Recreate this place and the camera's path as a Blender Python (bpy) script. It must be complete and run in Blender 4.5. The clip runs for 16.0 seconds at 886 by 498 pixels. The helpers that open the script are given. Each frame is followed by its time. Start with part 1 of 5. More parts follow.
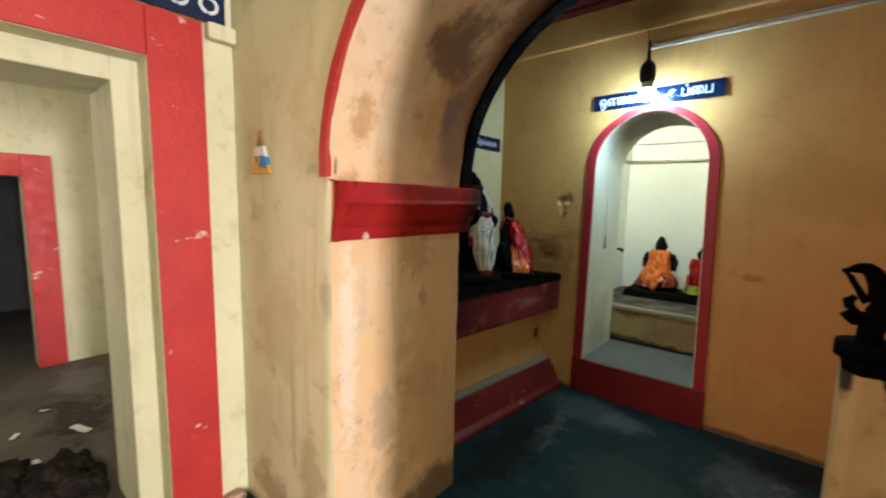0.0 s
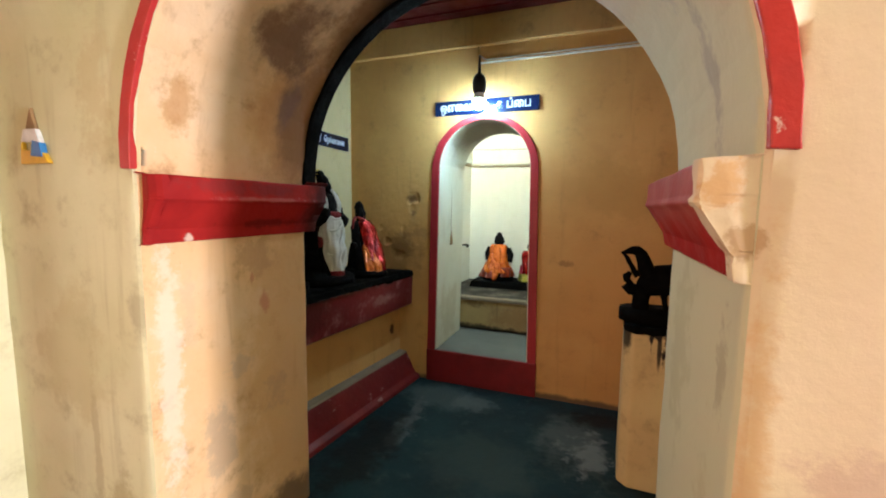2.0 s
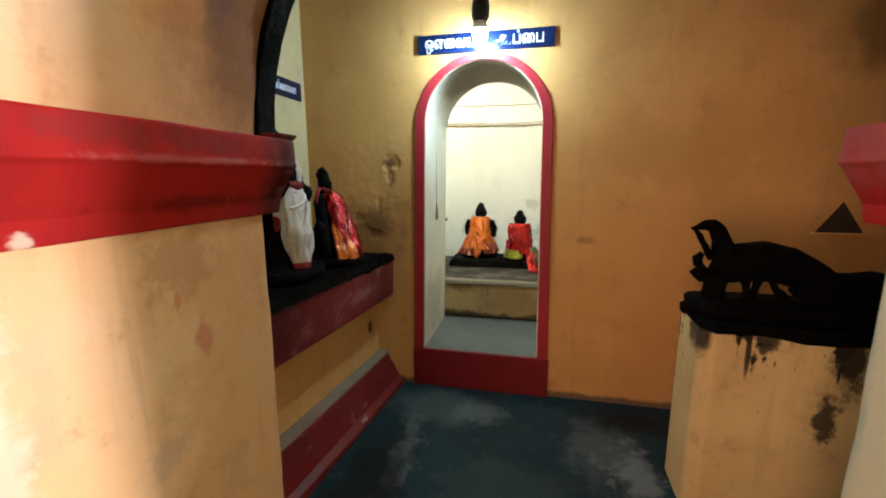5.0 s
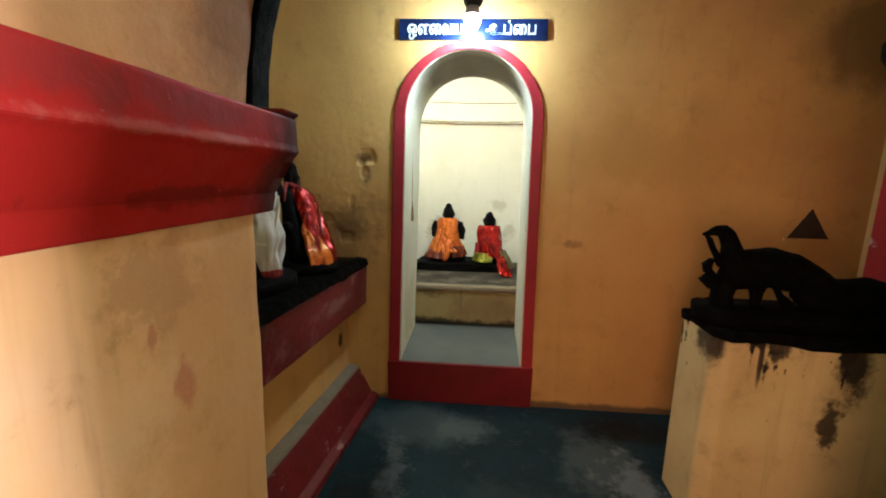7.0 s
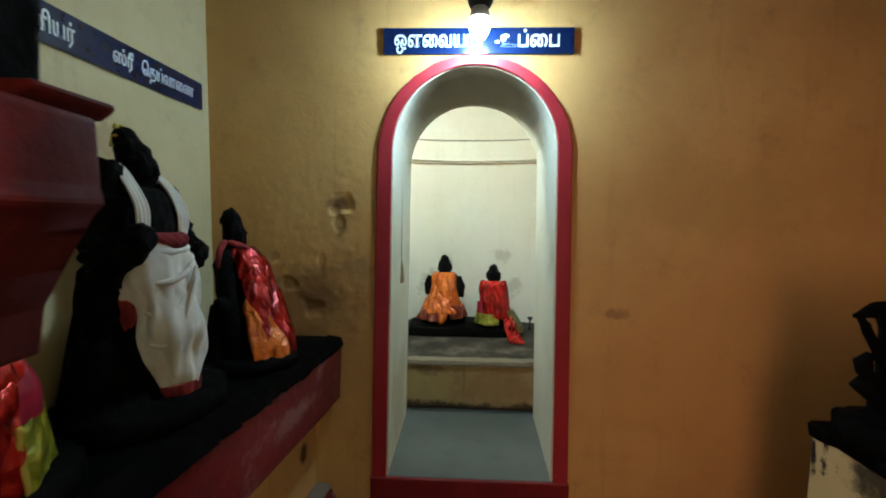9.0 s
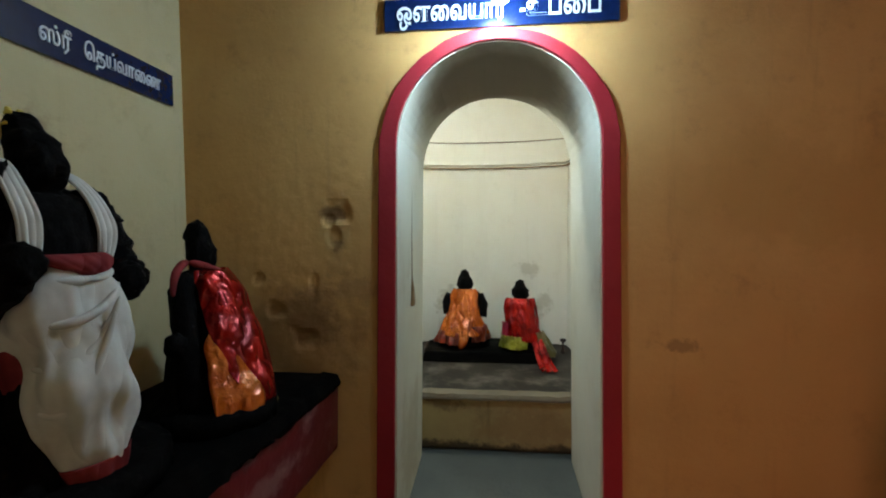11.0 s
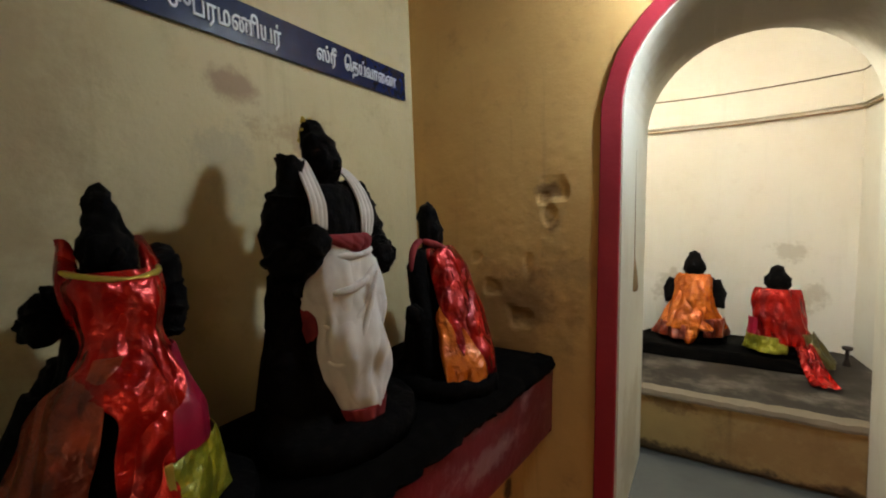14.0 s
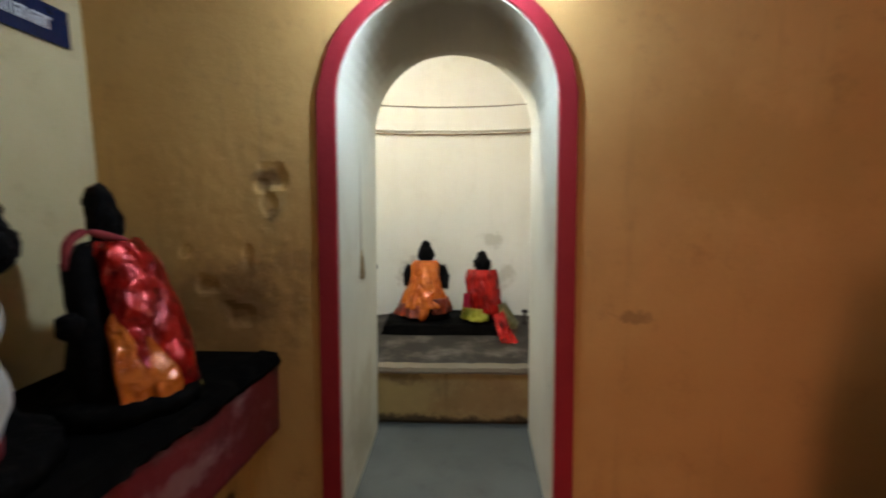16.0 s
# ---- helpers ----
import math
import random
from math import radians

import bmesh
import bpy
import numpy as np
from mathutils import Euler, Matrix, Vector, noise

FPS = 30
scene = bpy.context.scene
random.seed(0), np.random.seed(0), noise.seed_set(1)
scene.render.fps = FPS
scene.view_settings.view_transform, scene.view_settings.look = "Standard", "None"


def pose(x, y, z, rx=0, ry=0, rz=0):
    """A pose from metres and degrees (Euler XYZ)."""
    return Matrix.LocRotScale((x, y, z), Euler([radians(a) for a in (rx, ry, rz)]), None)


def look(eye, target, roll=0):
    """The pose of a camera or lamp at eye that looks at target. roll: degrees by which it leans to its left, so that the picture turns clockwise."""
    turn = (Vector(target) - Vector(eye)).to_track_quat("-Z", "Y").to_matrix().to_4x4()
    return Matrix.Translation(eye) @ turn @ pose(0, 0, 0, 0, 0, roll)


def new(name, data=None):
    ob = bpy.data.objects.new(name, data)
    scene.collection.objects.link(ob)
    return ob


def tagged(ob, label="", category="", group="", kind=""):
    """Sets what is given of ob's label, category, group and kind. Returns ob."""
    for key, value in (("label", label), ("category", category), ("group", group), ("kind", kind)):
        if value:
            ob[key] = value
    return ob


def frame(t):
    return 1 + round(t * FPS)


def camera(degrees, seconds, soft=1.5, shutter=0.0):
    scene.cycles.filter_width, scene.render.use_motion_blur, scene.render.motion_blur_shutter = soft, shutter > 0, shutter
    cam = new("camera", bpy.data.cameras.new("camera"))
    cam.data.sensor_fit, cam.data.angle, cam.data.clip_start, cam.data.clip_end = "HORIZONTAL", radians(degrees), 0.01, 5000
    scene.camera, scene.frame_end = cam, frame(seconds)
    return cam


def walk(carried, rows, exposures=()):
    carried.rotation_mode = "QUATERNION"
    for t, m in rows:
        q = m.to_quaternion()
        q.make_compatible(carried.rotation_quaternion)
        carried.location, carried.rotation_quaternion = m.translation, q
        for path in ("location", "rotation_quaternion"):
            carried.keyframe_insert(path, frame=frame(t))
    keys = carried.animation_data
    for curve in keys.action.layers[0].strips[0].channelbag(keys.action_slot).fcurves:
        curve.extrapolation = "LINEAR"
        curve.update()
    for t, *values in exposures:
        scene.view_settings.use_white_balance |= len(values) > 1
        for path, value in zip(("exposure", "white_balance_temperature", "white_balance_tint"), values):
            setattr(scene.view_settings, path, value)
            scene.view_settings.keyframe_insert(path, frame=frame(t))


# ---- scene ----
# ---- camera and walk ----
PATH = [
    (0, (0.752, -3.006, 1.43), (-0.53, -1.488, 1.205), 1.1),
    (0.5, (0.77, -3.001, 1.426), (-0.332, -1.346, 1.21), 1.5),
    (1, (0.774, -2.998, 1.412), (-0.151, -1.237, 1.199), 1.3),
    (1.5, (0.789, -2.994, 1.414), (-0.004, -1.169, 1.211), 0.8),
    (2, (0.801, -2.992, 1.412), (0.107, -1.128, 1.207), 0.7),
    (2.5, (0.796, -2.989, 1.412), (0.116, -1.12, 1.201), 0.9),
    (3, (0.754, -2.963, 1.404), (0.084, -1.096, 1.146), 0.8),
    (5.5, (0.182, -2.421, 1.394), (-0.104, -0.475, 1.036), 0.0),
    (6, (0.088, -2.402, 1.379), (-0.071, -0.439, 1.035), 0.7),
    (6.5, (0.062, -2.383, 1.381), (-0.072, -0.416, 1.048), 1.3),
    (7, (0.029, -2.335, 1.38), (-0.097, -0.37, 1.032), 1.5),
    (7.5, (0.0, -2.195, 1.362), (-0.145, -0.23, 1.019), 1.3),
    (8, (-0.042, -1.973, 1.394), (-0.16, 0.004, 1.119), 0.2),
    (8.5, (-0.062, -1.849, 1.416), (-0.137, 0.14, 1.222), 0.7),
    (11, (-0.054, -1.423, 1.414), (-0.24, 0.567, 1.324), -0.3),
    (11.5, (-0.057, -1.398, 1.405), (-0.541, 0.538, 1.282), -0.9),
    (12, (-0.068, -1.389, 1.410), (-0.785, 0.469, 1.264), -1.5),
    (12.5, (-0.089, -1.396, 1.411), (-1.034, 0.357, 1.252), -2.2),
    (13, (-0.108, -1.402, 1.413), (-1.158, 0.288, 1.243), -2.3),
    (13.5, (-0.126, -1.397, 1.414), (-1.218, 0.266, 1.238), -2.2),
    (14, (-0.140, -1.387, 1.415), (-1.206, 0.292, 1.236), -1.9),
    (14.5, (-0.133, -1.376, 1.420), (-1.111, 0.355, 1.234), -1.3),
    (15, (-0.096, -1.36, 1.415), (-0.876, 0.468, 1.228), -1.2),
    (15.5, (-0.031, -1.34, 1.406), (-0.501, 0.593, 1.196), -0.9),
    (16, (0.027, -1.319, 1.4), (-0.031, 0.667, 1.17), -0.1),
]
cam = camera(94.9, 16.0, soft=1.9, shutter=0.5)
walk(cam, [(r[0], look(*r[1:])) for r in PATH], [
    (0, -0.58, 6300, 14), (1.5, -0.38, 6350, 16), (3, -0.34, 6350, 15), (5.5, -0.2, 7000, 24), (7, -0.27, 7100, 23), (8.5, -0.6, 6350, 16),
    (11, -1.15, 6450, 24), (12.5, -0.76, 7500, 36), (14.5, -0.66, 7600, 37), (16, -0.82, 6800, 34)])

# ---- world and large lights ----
XLH = -1.165
world = bpy.data.worlds.new("world")
scene.world = world
world.use_nodes = True
wn = world.node_tree
sky = wn.nodes.new("ShaderNodeTexSky")
sky.sky_type, sky.sun_disc, sky.sun_elevation, sky.sun_rotation = "NISHITA", False, radians(50), radians(90)
wn.links.new(sky.outputs[0], wn.nodes["Background"].inputs[0])
wn.nodes["Background"].inputs[1].default_value = 0.1
sun = new("sun", bpy.data.lights.new("sun", "SUN"))
sun.data.energy, sun.data.angle, sun.data.color = 2.0, radians(2), (1.0, 0.93, 0.82)
sun.matrix_world = look((14, -14, 12), (9, -9, 0))
day = new("daylight_end_door", bpy.data.lights.new("daylight_end_door", "AREA"))
day.data.shape, day.data.size, day.data.size_y = "RECTANGLE", 0.75, 2.0
day.data.energy, day.data.color = 1160.0, (1.0, 0.96, 0.94)
day.matrix_world = look((8.9, -3.5, 1.1), (0.0, -3.0, 1.1))
day = new("daylight_entrance", bpy.data.lights.new("daylight_entrance", "AREA"))
day.data.shape, day.data.size, day.data.size_y = "RECTANGLE", 1.45, 2.1
day.data.energy, day.data.color, day.data.spread = 20.0, (1.0, 0.60, 0.42), radians(75)
day.matrix_world = look((XLH + 0.01, -4.85, 1.2), (1.35, 0.0, 0.9))
# fill light added to brighten the side room, at an assumed unseen opening
day = new("daylight_side_window", bpy.data.lights.new("daylight_side_window", "AREA"))
day.data.shape, day.data.size, day.data.size_y = "RECTANGLE", 0.9, 1.1
day.data.energy, day.data.color = 30.0, (1.0, 0.95, 0.85)
day.matrix_world = look((-2.6, -3.99, 1.6), (-3.3, -2.2, 0.9))
BULB_SHRINE, BULB_SANCTUM = 800.0, 920.0


# ---- materials ----
def nodes_of(name):
    m = bpy.data.materials.new(name)
    m.use_nodes = True
    t = m.node_tree
    return m, t, t.nodes["Principled BSDF"]


def link(t, a, b):
    t.links.new(a, b)


def coords(t):
    return t.nodes.new("ShaderNodeTexCoord").outputs["Object"]


def noise_node(t, vec, scale, detail=4.0, rough=0.6):
    n = t.nodes.new("ShaderNodeTexNoise")
    n.inputs["Scale"].default_value, n.inputs["Detail"].default_value, n.inputs["Roughness"].default_value = scale, detail, rough
    if vec is not None:
        link(t, vec, n.inputs["Vector"])
    return n.outputs["Fac"]


def remap(t, val, a, b, c=0.0, d=1.0):
    n = t.nodes.new("ShaderNodeMapRange")
    n.interpolation_type = "SMOOTHSTEP"
    for i, v in enumerate((a, b, c, d)):
        n.inputs[i + 1].default_value = v
    link(t, val, n.inputs[0])
    return n.outputs[0]


def calc(t, op, a, b):
    n = t.nodes.new("ShaderNodeMath")
    n.operation = op
    for i, v in enumerate((a, b)):
        if isinstance(v, (int, float)):
            n.inputs[i].default_value = v
        else:
            link(t, v, n.inputs[i])
    return n.outputs[0]


def blend(t, fac, a, b):
    n = t.nodes.new("ShaderNodeMix")
    n.data_type = "RGBA"
    for s, v in ((n.inputs[0], fac), (n.inputs[6], a), (n.inputs[7], b)):
        if isinstance(v, tuple):
            s.default_value = (*v, 1.0)
        elif isinstance(v, (int, float)):
            s.default_value = v
        else:
            link(t, v, s)
    return n.outputs[2]


def blot(t, vec, centre, radii, rag, edge=0.45):
    """A patch of its own shape: 1 inside, 0 outside, ragged by noise."""
    sub = t.nodes.new("ShaderNodeVectorMath")
    sub.operation = "SUBTRACT"
    link(t, vec, sub.inputs[0])
    sub.inputs[1].default_value = centre
    div = t.nodes.new("ShaderNodeVectorMath")
    div.operation = "DIVIDE"
    link(t, sub.outputs[0], div.inputs[0])
    div.inputs[1].default_value = radii
    ln = t.nodes.new("ShaderNodeVectorMath")
    ln.operation = "LENGTH"
    link(t, div.outputs[0], ln.inputs[0])
    size = 0.5 * (sorted(radii)[1] + sorted(radii)[0])
    n = noise_node(t, vec, 0.9 / size, 6.0, 0.7)
    d = calc(t, "ADD", ln.outputs["Value"], calc(t, "MULTIPLY", calc(t, "SUBTRACT", n, 0.45), rag * 2.2))
    return remap(t, d, 1.0 - edge, 1.0 + edge * 0.4, 1.0, 0.0)


def bumped(t, b, height, strength, distance=0.01):
    n = t.nodes.new("ShaderNodeBump")
    n.inputs["Strength"].default_value, n.inputs["Distance"].default_value = strength, distance
    link(t, height, n.inputs["Height"])
    link(t, n.outputs[0], b.inputs["Normal"])


def plaster(name, base, tint, grime, rough=0.75, stains_and_shade=(), bump=0.35, dirt=0.5, streaks=True, runs=None, gloss=0.3):
    """Lime-washed plaster: patchy paint, small grime, vertical runs, and patches of dirt and painted shade of given
    place.
    """
    m, t, b = nodes_of(name)
    p = coords(t)
    col = blend(t, remap(t, noise_node(t, p, 1.7, 5.0, 0.6), 0.35, 0.68), base, tint)
    col = blend(t, calc(t, "MULTIPLY", remap(t, noise_node(t, p, 7.0, 6.0, 0.7), 0.52, 0.8), dirt), col, grime)
    if streaks:
        mp = t.nodes.new("ShaderNodeMapping")
        mp.inputs["Scale"].default_value = (9.0, 9.0, 0.7)
        link(t, p, mp.inputs["Vector"])
        col = blend(t, calc(t, "MULTIPLY", remap(t, noise_node(t, mp.outputs[0], 1.6, 4.0, 0.6), 0.56, 0.8), dirt * 0.6), col, grime)
    fine = noise_node(t, p, 38.0, 5.0, 0.65)
    col = blend(t, calc(t, "MULTIPLY", remap(t, fine, 0.63, 0.78), dirt * 0.5), col, grime)
    for centre, radii, rag, colour, much in stains_and_shade:
        col = blend(t, calc(t, "MULTIPLY", blot(t, p, centre, radii, rag), much), col, colour)
    if runs:
        # oil that has run down from a height, in tapering threads
        top, fall, colour = runs
        sep = t.nodes.new("ShaderNodeSeparateXYZ")
        link(t, p, sep.inputs[0])
        mp = t.nodes.new("ShaderNodeMapping")
        mp.inputs["Scale"].default_value = (1.0, 1.0, 0.1)
        link(t, p, mp.inputs["Vector"])
        low = calc(t, "MULTIPLY", calc(t, "SUBTRACT", top, sep.outputs[2]), fall)
        thread = calc(t, "ADD", calc(t, "MULTIPLY", noise_node(t, mp.outputs[0], 21.0, 3.0, 0.55), 0.7), calc(t, "MULTIPLY", noise_node(t, p, 19.0, 4.0, 0.7), 0.38))
        col = blend(t, remap(t, calc(t, "SUBTRACT", thread, low), 0.53, 0.60), col, colour)
    link(t, col, b.inputs["Base Color"])
    b.inputs["Roughness"].default_value = rough
    b.inputs["Specular IOR Level"].default_value = gloss
    h = calc(t, "ADD", calc(t, "MULTIPLY", noise_node(t, p, 4.0, 3.0, 0.5), 1.6), calc(t, "MULTIPLY", fine, 0.5))
    bumped(t, b, h, bump, 0.012)
    return m


def paint(name, base, worn, chips, rough=0.45, scale=14.0, amount=0.12, bump=0.25, stains_and_shade=(), gloss=0.3):
    """Oil paint with scuffs and chips that show the plaster."""
    m, t, b = nodes_of(name)
    p = coords(t)
    col = blend(t, remap(t, noise_node(t, p, 3.0, 5.0, 0.6), 0.35, 0.7), base, worn)
    mp = t.nodes.new("ShaderNodeMapping")
    mp.inputs["Scale"].default_value = (1.0, 0.5, 1.0)
    mp.inputs["Rotation"].default_value = (0.5, 0.0, 0.3)
    link(t, p, mp.inputs["Vector"])
    chip = remap(t, noise_node(t, mp.outputs[0], scale, 6.0, 0.7), 0.72 - amount, 0.76 - amount)
    col = blend(t, calc(t, "MULTIPLY", chip, 0.75), col, chips)
    specks = remap(t, noise_node(t, p, 60.0, 2.0, 0.5), 0.75, 0.79)
    col = blend(t, calc(t, "MULTIPLY", specks, 0.4), col, chips)
    for centre, radii, rag, colour, much in stains_and_shade:
        col = blend(t, calc(t, "MULTIPLY", blot(t, p, centre, radii, rag), much), col, colour)
    link(t, col, b.inputs["Base Color"])
    b.inputs["Specular IOR Level"].default_value = gloss
    link(t, remap(t, noise_node(t, p, 9.0, 3.0), 0.3, 0.7, rough - 0.1, rough + 0.15), b.inputs["Roughness"])
    bumped(t, b, noise_node(t, p, 26.0, 4.0, 0.6), bump, 0.012)
    return m


def stone(name, base, light, rough=0.5, scale=18.0, bump=0.5, dist=0.01, gloss=0.15):
    m, t, b = nodes_of(name)
    p = coords(t)
    b.inputs["Specular IOR Level"].default_value = gloss
    n = noise_node(t, p, scale, 6.0, 0.65)
    link(t, blend(t, remap(t, n, 0.45, 0.75), base, light), b.inputs["Base Color"])
    link(t, remap(t, noise_node(t, p, scale * 0.4, 3.0), 0.3, 0.7, rough - 0.12, rough + 0.2), b.inputs["Roughness"])
    bumped(t, b, n, bump, dist)
    return m


def stretched(t, p):
    mp = t.nodes.new("ShaderNodeMapping")
    mp.inputs["Scale"].default_value = (1.6, 1.6, 0.6)
    mp.inputs["Rotation"].default_value = (0.5, 0.35, 0.0)
    link(t, p, mp.inputs["Vector"])
    return mp.outputs[0]


def fabric(name, base, dark, rough=0.5, sheen=0.0, crumple=0.3, gloss=0.4, metal=0.0, fine=0.0):
    m, t, b = nodes_of(name)
    p = coords(t)
    n = noise_node(t, p, 16.0, 3.0, 0.5)
    link(t, blend(t, remap(t, n, 0.35, 0.7), base, dark), b.inputs["Base Color"])
    b.inputs["Roughness"].default_value = rough
    b.inputs["Specular IOR Level"].default_value = gloss
    b.inputs["Metallic"].default_value = metal
    b.inputs["Sheen Weight"].default_value = sheen
    crease = t.nodes.new("ShaderNodeMath")
    crease.operation = "ABSOLUTE"
    link(t, calc(t, "SUBTRACT", noise_node(t, stretched(t, p), 8.0, 2.0, 0.45), 0.5), crease.inputs[0])
    h = calc(t, "ADD", calc(t, "MULTIPLY", crease.outputs[0], 2.0), calc(t, "MULTIPLY", noise_node(t, p, 34.0, 3.0, 0.5), 0.07 + 0.3 * fine))
    bumped(t, b, h, crumple, 0.045)
    return m


def plain(name, base, rough=0.5, metal=0.0, var=0.25):
    m, t, b = nodes_of(name)
    p = coords(t)
    dark = tuple(c * (1 - var) for c in base)
    link(t, blend(t, remap(t, noise_node(t, p, 30.0, 4.0), 0.35, 0.7), base, dark), b.inputs["Base Color"])
    b.inputs["Roughness"].default_value, b.inputs["Metallic"].default_value = rough, metal
    return m


def glow(name, colour, strength):
    m, t, b = nodes_of(name)
    b.inputs["Emission Color"].default_value = (*colour, 1.0)
    b.inputs["Emission Strength"].default_value = strength
    b.inputs["Base Color"].default_value = (0.9, 0.9, 0.88, 1.0)
    return m


BROWN, SOOT, MAUVE = (0.16, 0.075, 0.03), (0.012, 0.010, 0.009), (0.30, 0.18, 0.14)
OIL = (0.07, 0.04, 0.02)
m_soffit = plaster("peach_soffit_plaster", (0.76, 0.49, 0.27), (0.79, 0.60, 0.42), (0.42, 0.22, 0.10), dirt=1.0, stains_and_shade=[
    ((1.15, -1.8, 0.9), (0.75, 1.2, 1.7), 0.25, (0.58, 0.59, 0.42), 0.95),
    ((0.98, -1.9, 2.0), (0.12, 0.1, 0.15), 1.4, (0.42, 0.42, 0.36), 0.6),
    ((1.04, -1.7, 1.05), (0.05, 0.14, 0.3), 1.5, (0.47, 0.46, 0.29), 0.6),
    ((1.04, -2.0, 0.6), (0.05, 0.07, 0.35), 1.4, (0.50, 0.47, 0.30), 0.6),
    ((1.04, -2.08, 1.1), (0.05, 0.04, 0.12), 1.4, (0.34, 0.30, 0.2), 0.5),
    # inner half of left pier and soffit: shade painted in orange and brown
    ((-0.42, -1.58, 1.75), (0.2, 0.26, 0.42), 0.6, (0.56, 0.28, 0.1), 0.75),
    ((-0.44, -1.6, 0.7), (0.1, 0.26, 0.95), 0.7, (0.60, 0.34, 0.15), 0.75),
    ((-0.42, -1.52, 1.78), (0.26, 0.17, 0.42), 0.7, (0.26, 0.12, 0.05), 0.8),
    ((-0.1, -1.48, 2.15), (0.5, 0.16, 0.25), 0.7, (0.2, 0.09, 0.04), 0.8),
    ((-0.2, -1.75, 2.0), (0.28, 0.16, 0.15), 0.9, (0.21, 0.10, 0.055), 0.88),
    ((-0.4, -1.62, 1.86), (0.12, 0.065, 0.2), 0.8, (0.24, 0.13, 0.09), 0.88),
    ((-0.42, -2.06, 1.72), (0.1, 0.06, 0.1), 1.2, (0.5, 0.26, 0.1), 0.7),
    ((-0.44, -1.95, 0.55), (0.05, 0.08, 0.17), 1.2, (0.45, 0.33, 0.24), 0.6),
    ((-0.44, -1.72, 1.02), (0.05, 0.03, 0.05), 1.0, (0.5, 0.16, 0.1), 0.6),
    ((-0.44, -1.78, 1.13), (0.05, 0.012, 0.03), 1.0, (0.5, 0.16, 0.1), 0.6),
    ((-0.44, -1.85, 0.8), (0.05, 0.07, 0.05), 1.6, (0.5, 0.36, 0.28), 0.5),
    ((-0.44, -1.68, 0.62), (0.05, 0.08, 0.1), 1.6, (0.48, 0.30, 0.17), 0.55),
    ((-0.44, -1.75, 1.2), (0.05, 0.12, 0.1), 1.7, (0.5, 0.28, 0.14), 0.6),
    ((-0.44, -1.9, 0.25), (0.05, 0.1, 0.1), 1.6, (0.46, 0.3, 0.2), 0.5),
    ((-0.44, -2.05, 1.05), (0.05, 0.03, 0.16), 1.3, (0.6, 0.46, 0.3), 0.5),
    ((-0.44, -2.12, 0.9), (0.05, 0.05, 0.5), 1.2, (0.80, 0.70, 0.6), 0.6),
    ((1.03, -1.95, 1.72), (0.1, 0.05, 0.22), 1.2, (0.36, 0.34, 0.28), 0.7),
    ((-0.42, -1.38, 1.85), (0.24, 0.115, 0.5), 0.2, SOOT, 0.98),
    ((-0.05, -1.36, 2.2), (0.6, 0.17, 0.3), 0.3, SOOT, 0.96),
    ((-0.44, -1.6, 0.05), (0.1, 0.3, 0.16), 0.9, (0.1, 0.06, 0.04), 0.8),
])
m_hall = plaster("hall_plaster", (0.685, 0.65, 0.455), (0.605, 0.575, 0.37), (0.40, 0.34, 0.19), bump=0.2, dirt=0.8, stains_and_shade=[
    ((-0.8, -2.19, 0.9), (0.22, 0.1, 0.3), 1.5, (0.54, 0.47, 0.27), 0.6),
    ((-0.62, -2.19, 1.75), (0.1, 0.1, 0.25), 1.5, (0.56, 0.47, 0.28), 0.6),
    ((-0.72, -2.19, 0.6), (0.025, 0.1, 0.35), 0.9, (0.42, 0.35, 0.2), 0.5),
    ((-0.47, -2.19, 1.08), (0.05, 0.1, 0.1), 0.9, (0.36, 0.31, 0.2), 0.6),
    ((-0.6, -2.19, 0.35), (0.1, 0.1, 0.22), 1.2, (0.4, 0.32, 0.17), 0.6),
    ((-0.95, -2.19, 0.15), (0.2, 0.1, 0.12), 1.2, (0.33, 0.2, 0.09), 0.6),
    ((2.3, -2.19, 1.2), (1.55, 0.4, 2.8), 0.2, (0.75, 0.545, 0.42), 0.92),
    ((1.35, -2.19, 0.78), (0.16, 0.1, 0.16), 1.6, (0.33, 0.24, 0.2), 0.7),
    ((1.22, -2.19, 0.98), (0.12, 0.1, 0.05), 1.5, (0.55, 0.36, 0.3), 0.6),
    ((1.0, -2.19, 1.45), (0.05, 0.06, 0.05), 1.3, (0.62, 0.36, 0.16), 0.8),
    ((1.03, -2.19, 1.36), (0.04, 0.06, 0.04), 1.4, (0.42, 0.25, 0.13), 0.7),
    ((1.075, -2.19, 0.6), (0.035, 0.06, 0.8), 0.9, (0.62, 0.36, 0.16), 0.55),
    ((1.3, -2.19, 1.9), (0.1, 0.1, 0.08), 1.6, (0.62, 0.42, 0.3), 0.5),
    ((-0.2, -1.75, 2.0), (0.25, 0.14, 0.13), 1.5, (0.36, 0.22, 0.15), 0.8),
    ((-0.4, -1.62, 1.86), (0.12, 0.06, 0.2), 1.2, (0.33, 0.2, 0.15), 0.75),
    ((-0.42, -2.06, 1.72), (0.1, 0.06, 0.1), 1.3, (0.5, 0.3, 0.13), 0.7),
    ((-0.44, -1.95, 0.55), (0.05, 0.08, 0.17), 1.3, (0.42, 0.36, 0.28), 0.6),
    ((1.03, -1.95, 1.72), (0.1, 0.05, 0.22), 1.2, (0.36, 0.34, 0.28), 0.6),
    ((-0.42, -1.38, 1.85), (0.24, 0.115, 0.5), 0.2, SOOT, 0.98),
    ((-0.05, -1.36, 2.2), (0.6, 0.17, 0.3), 0.3, SOOT, 0.96),
])
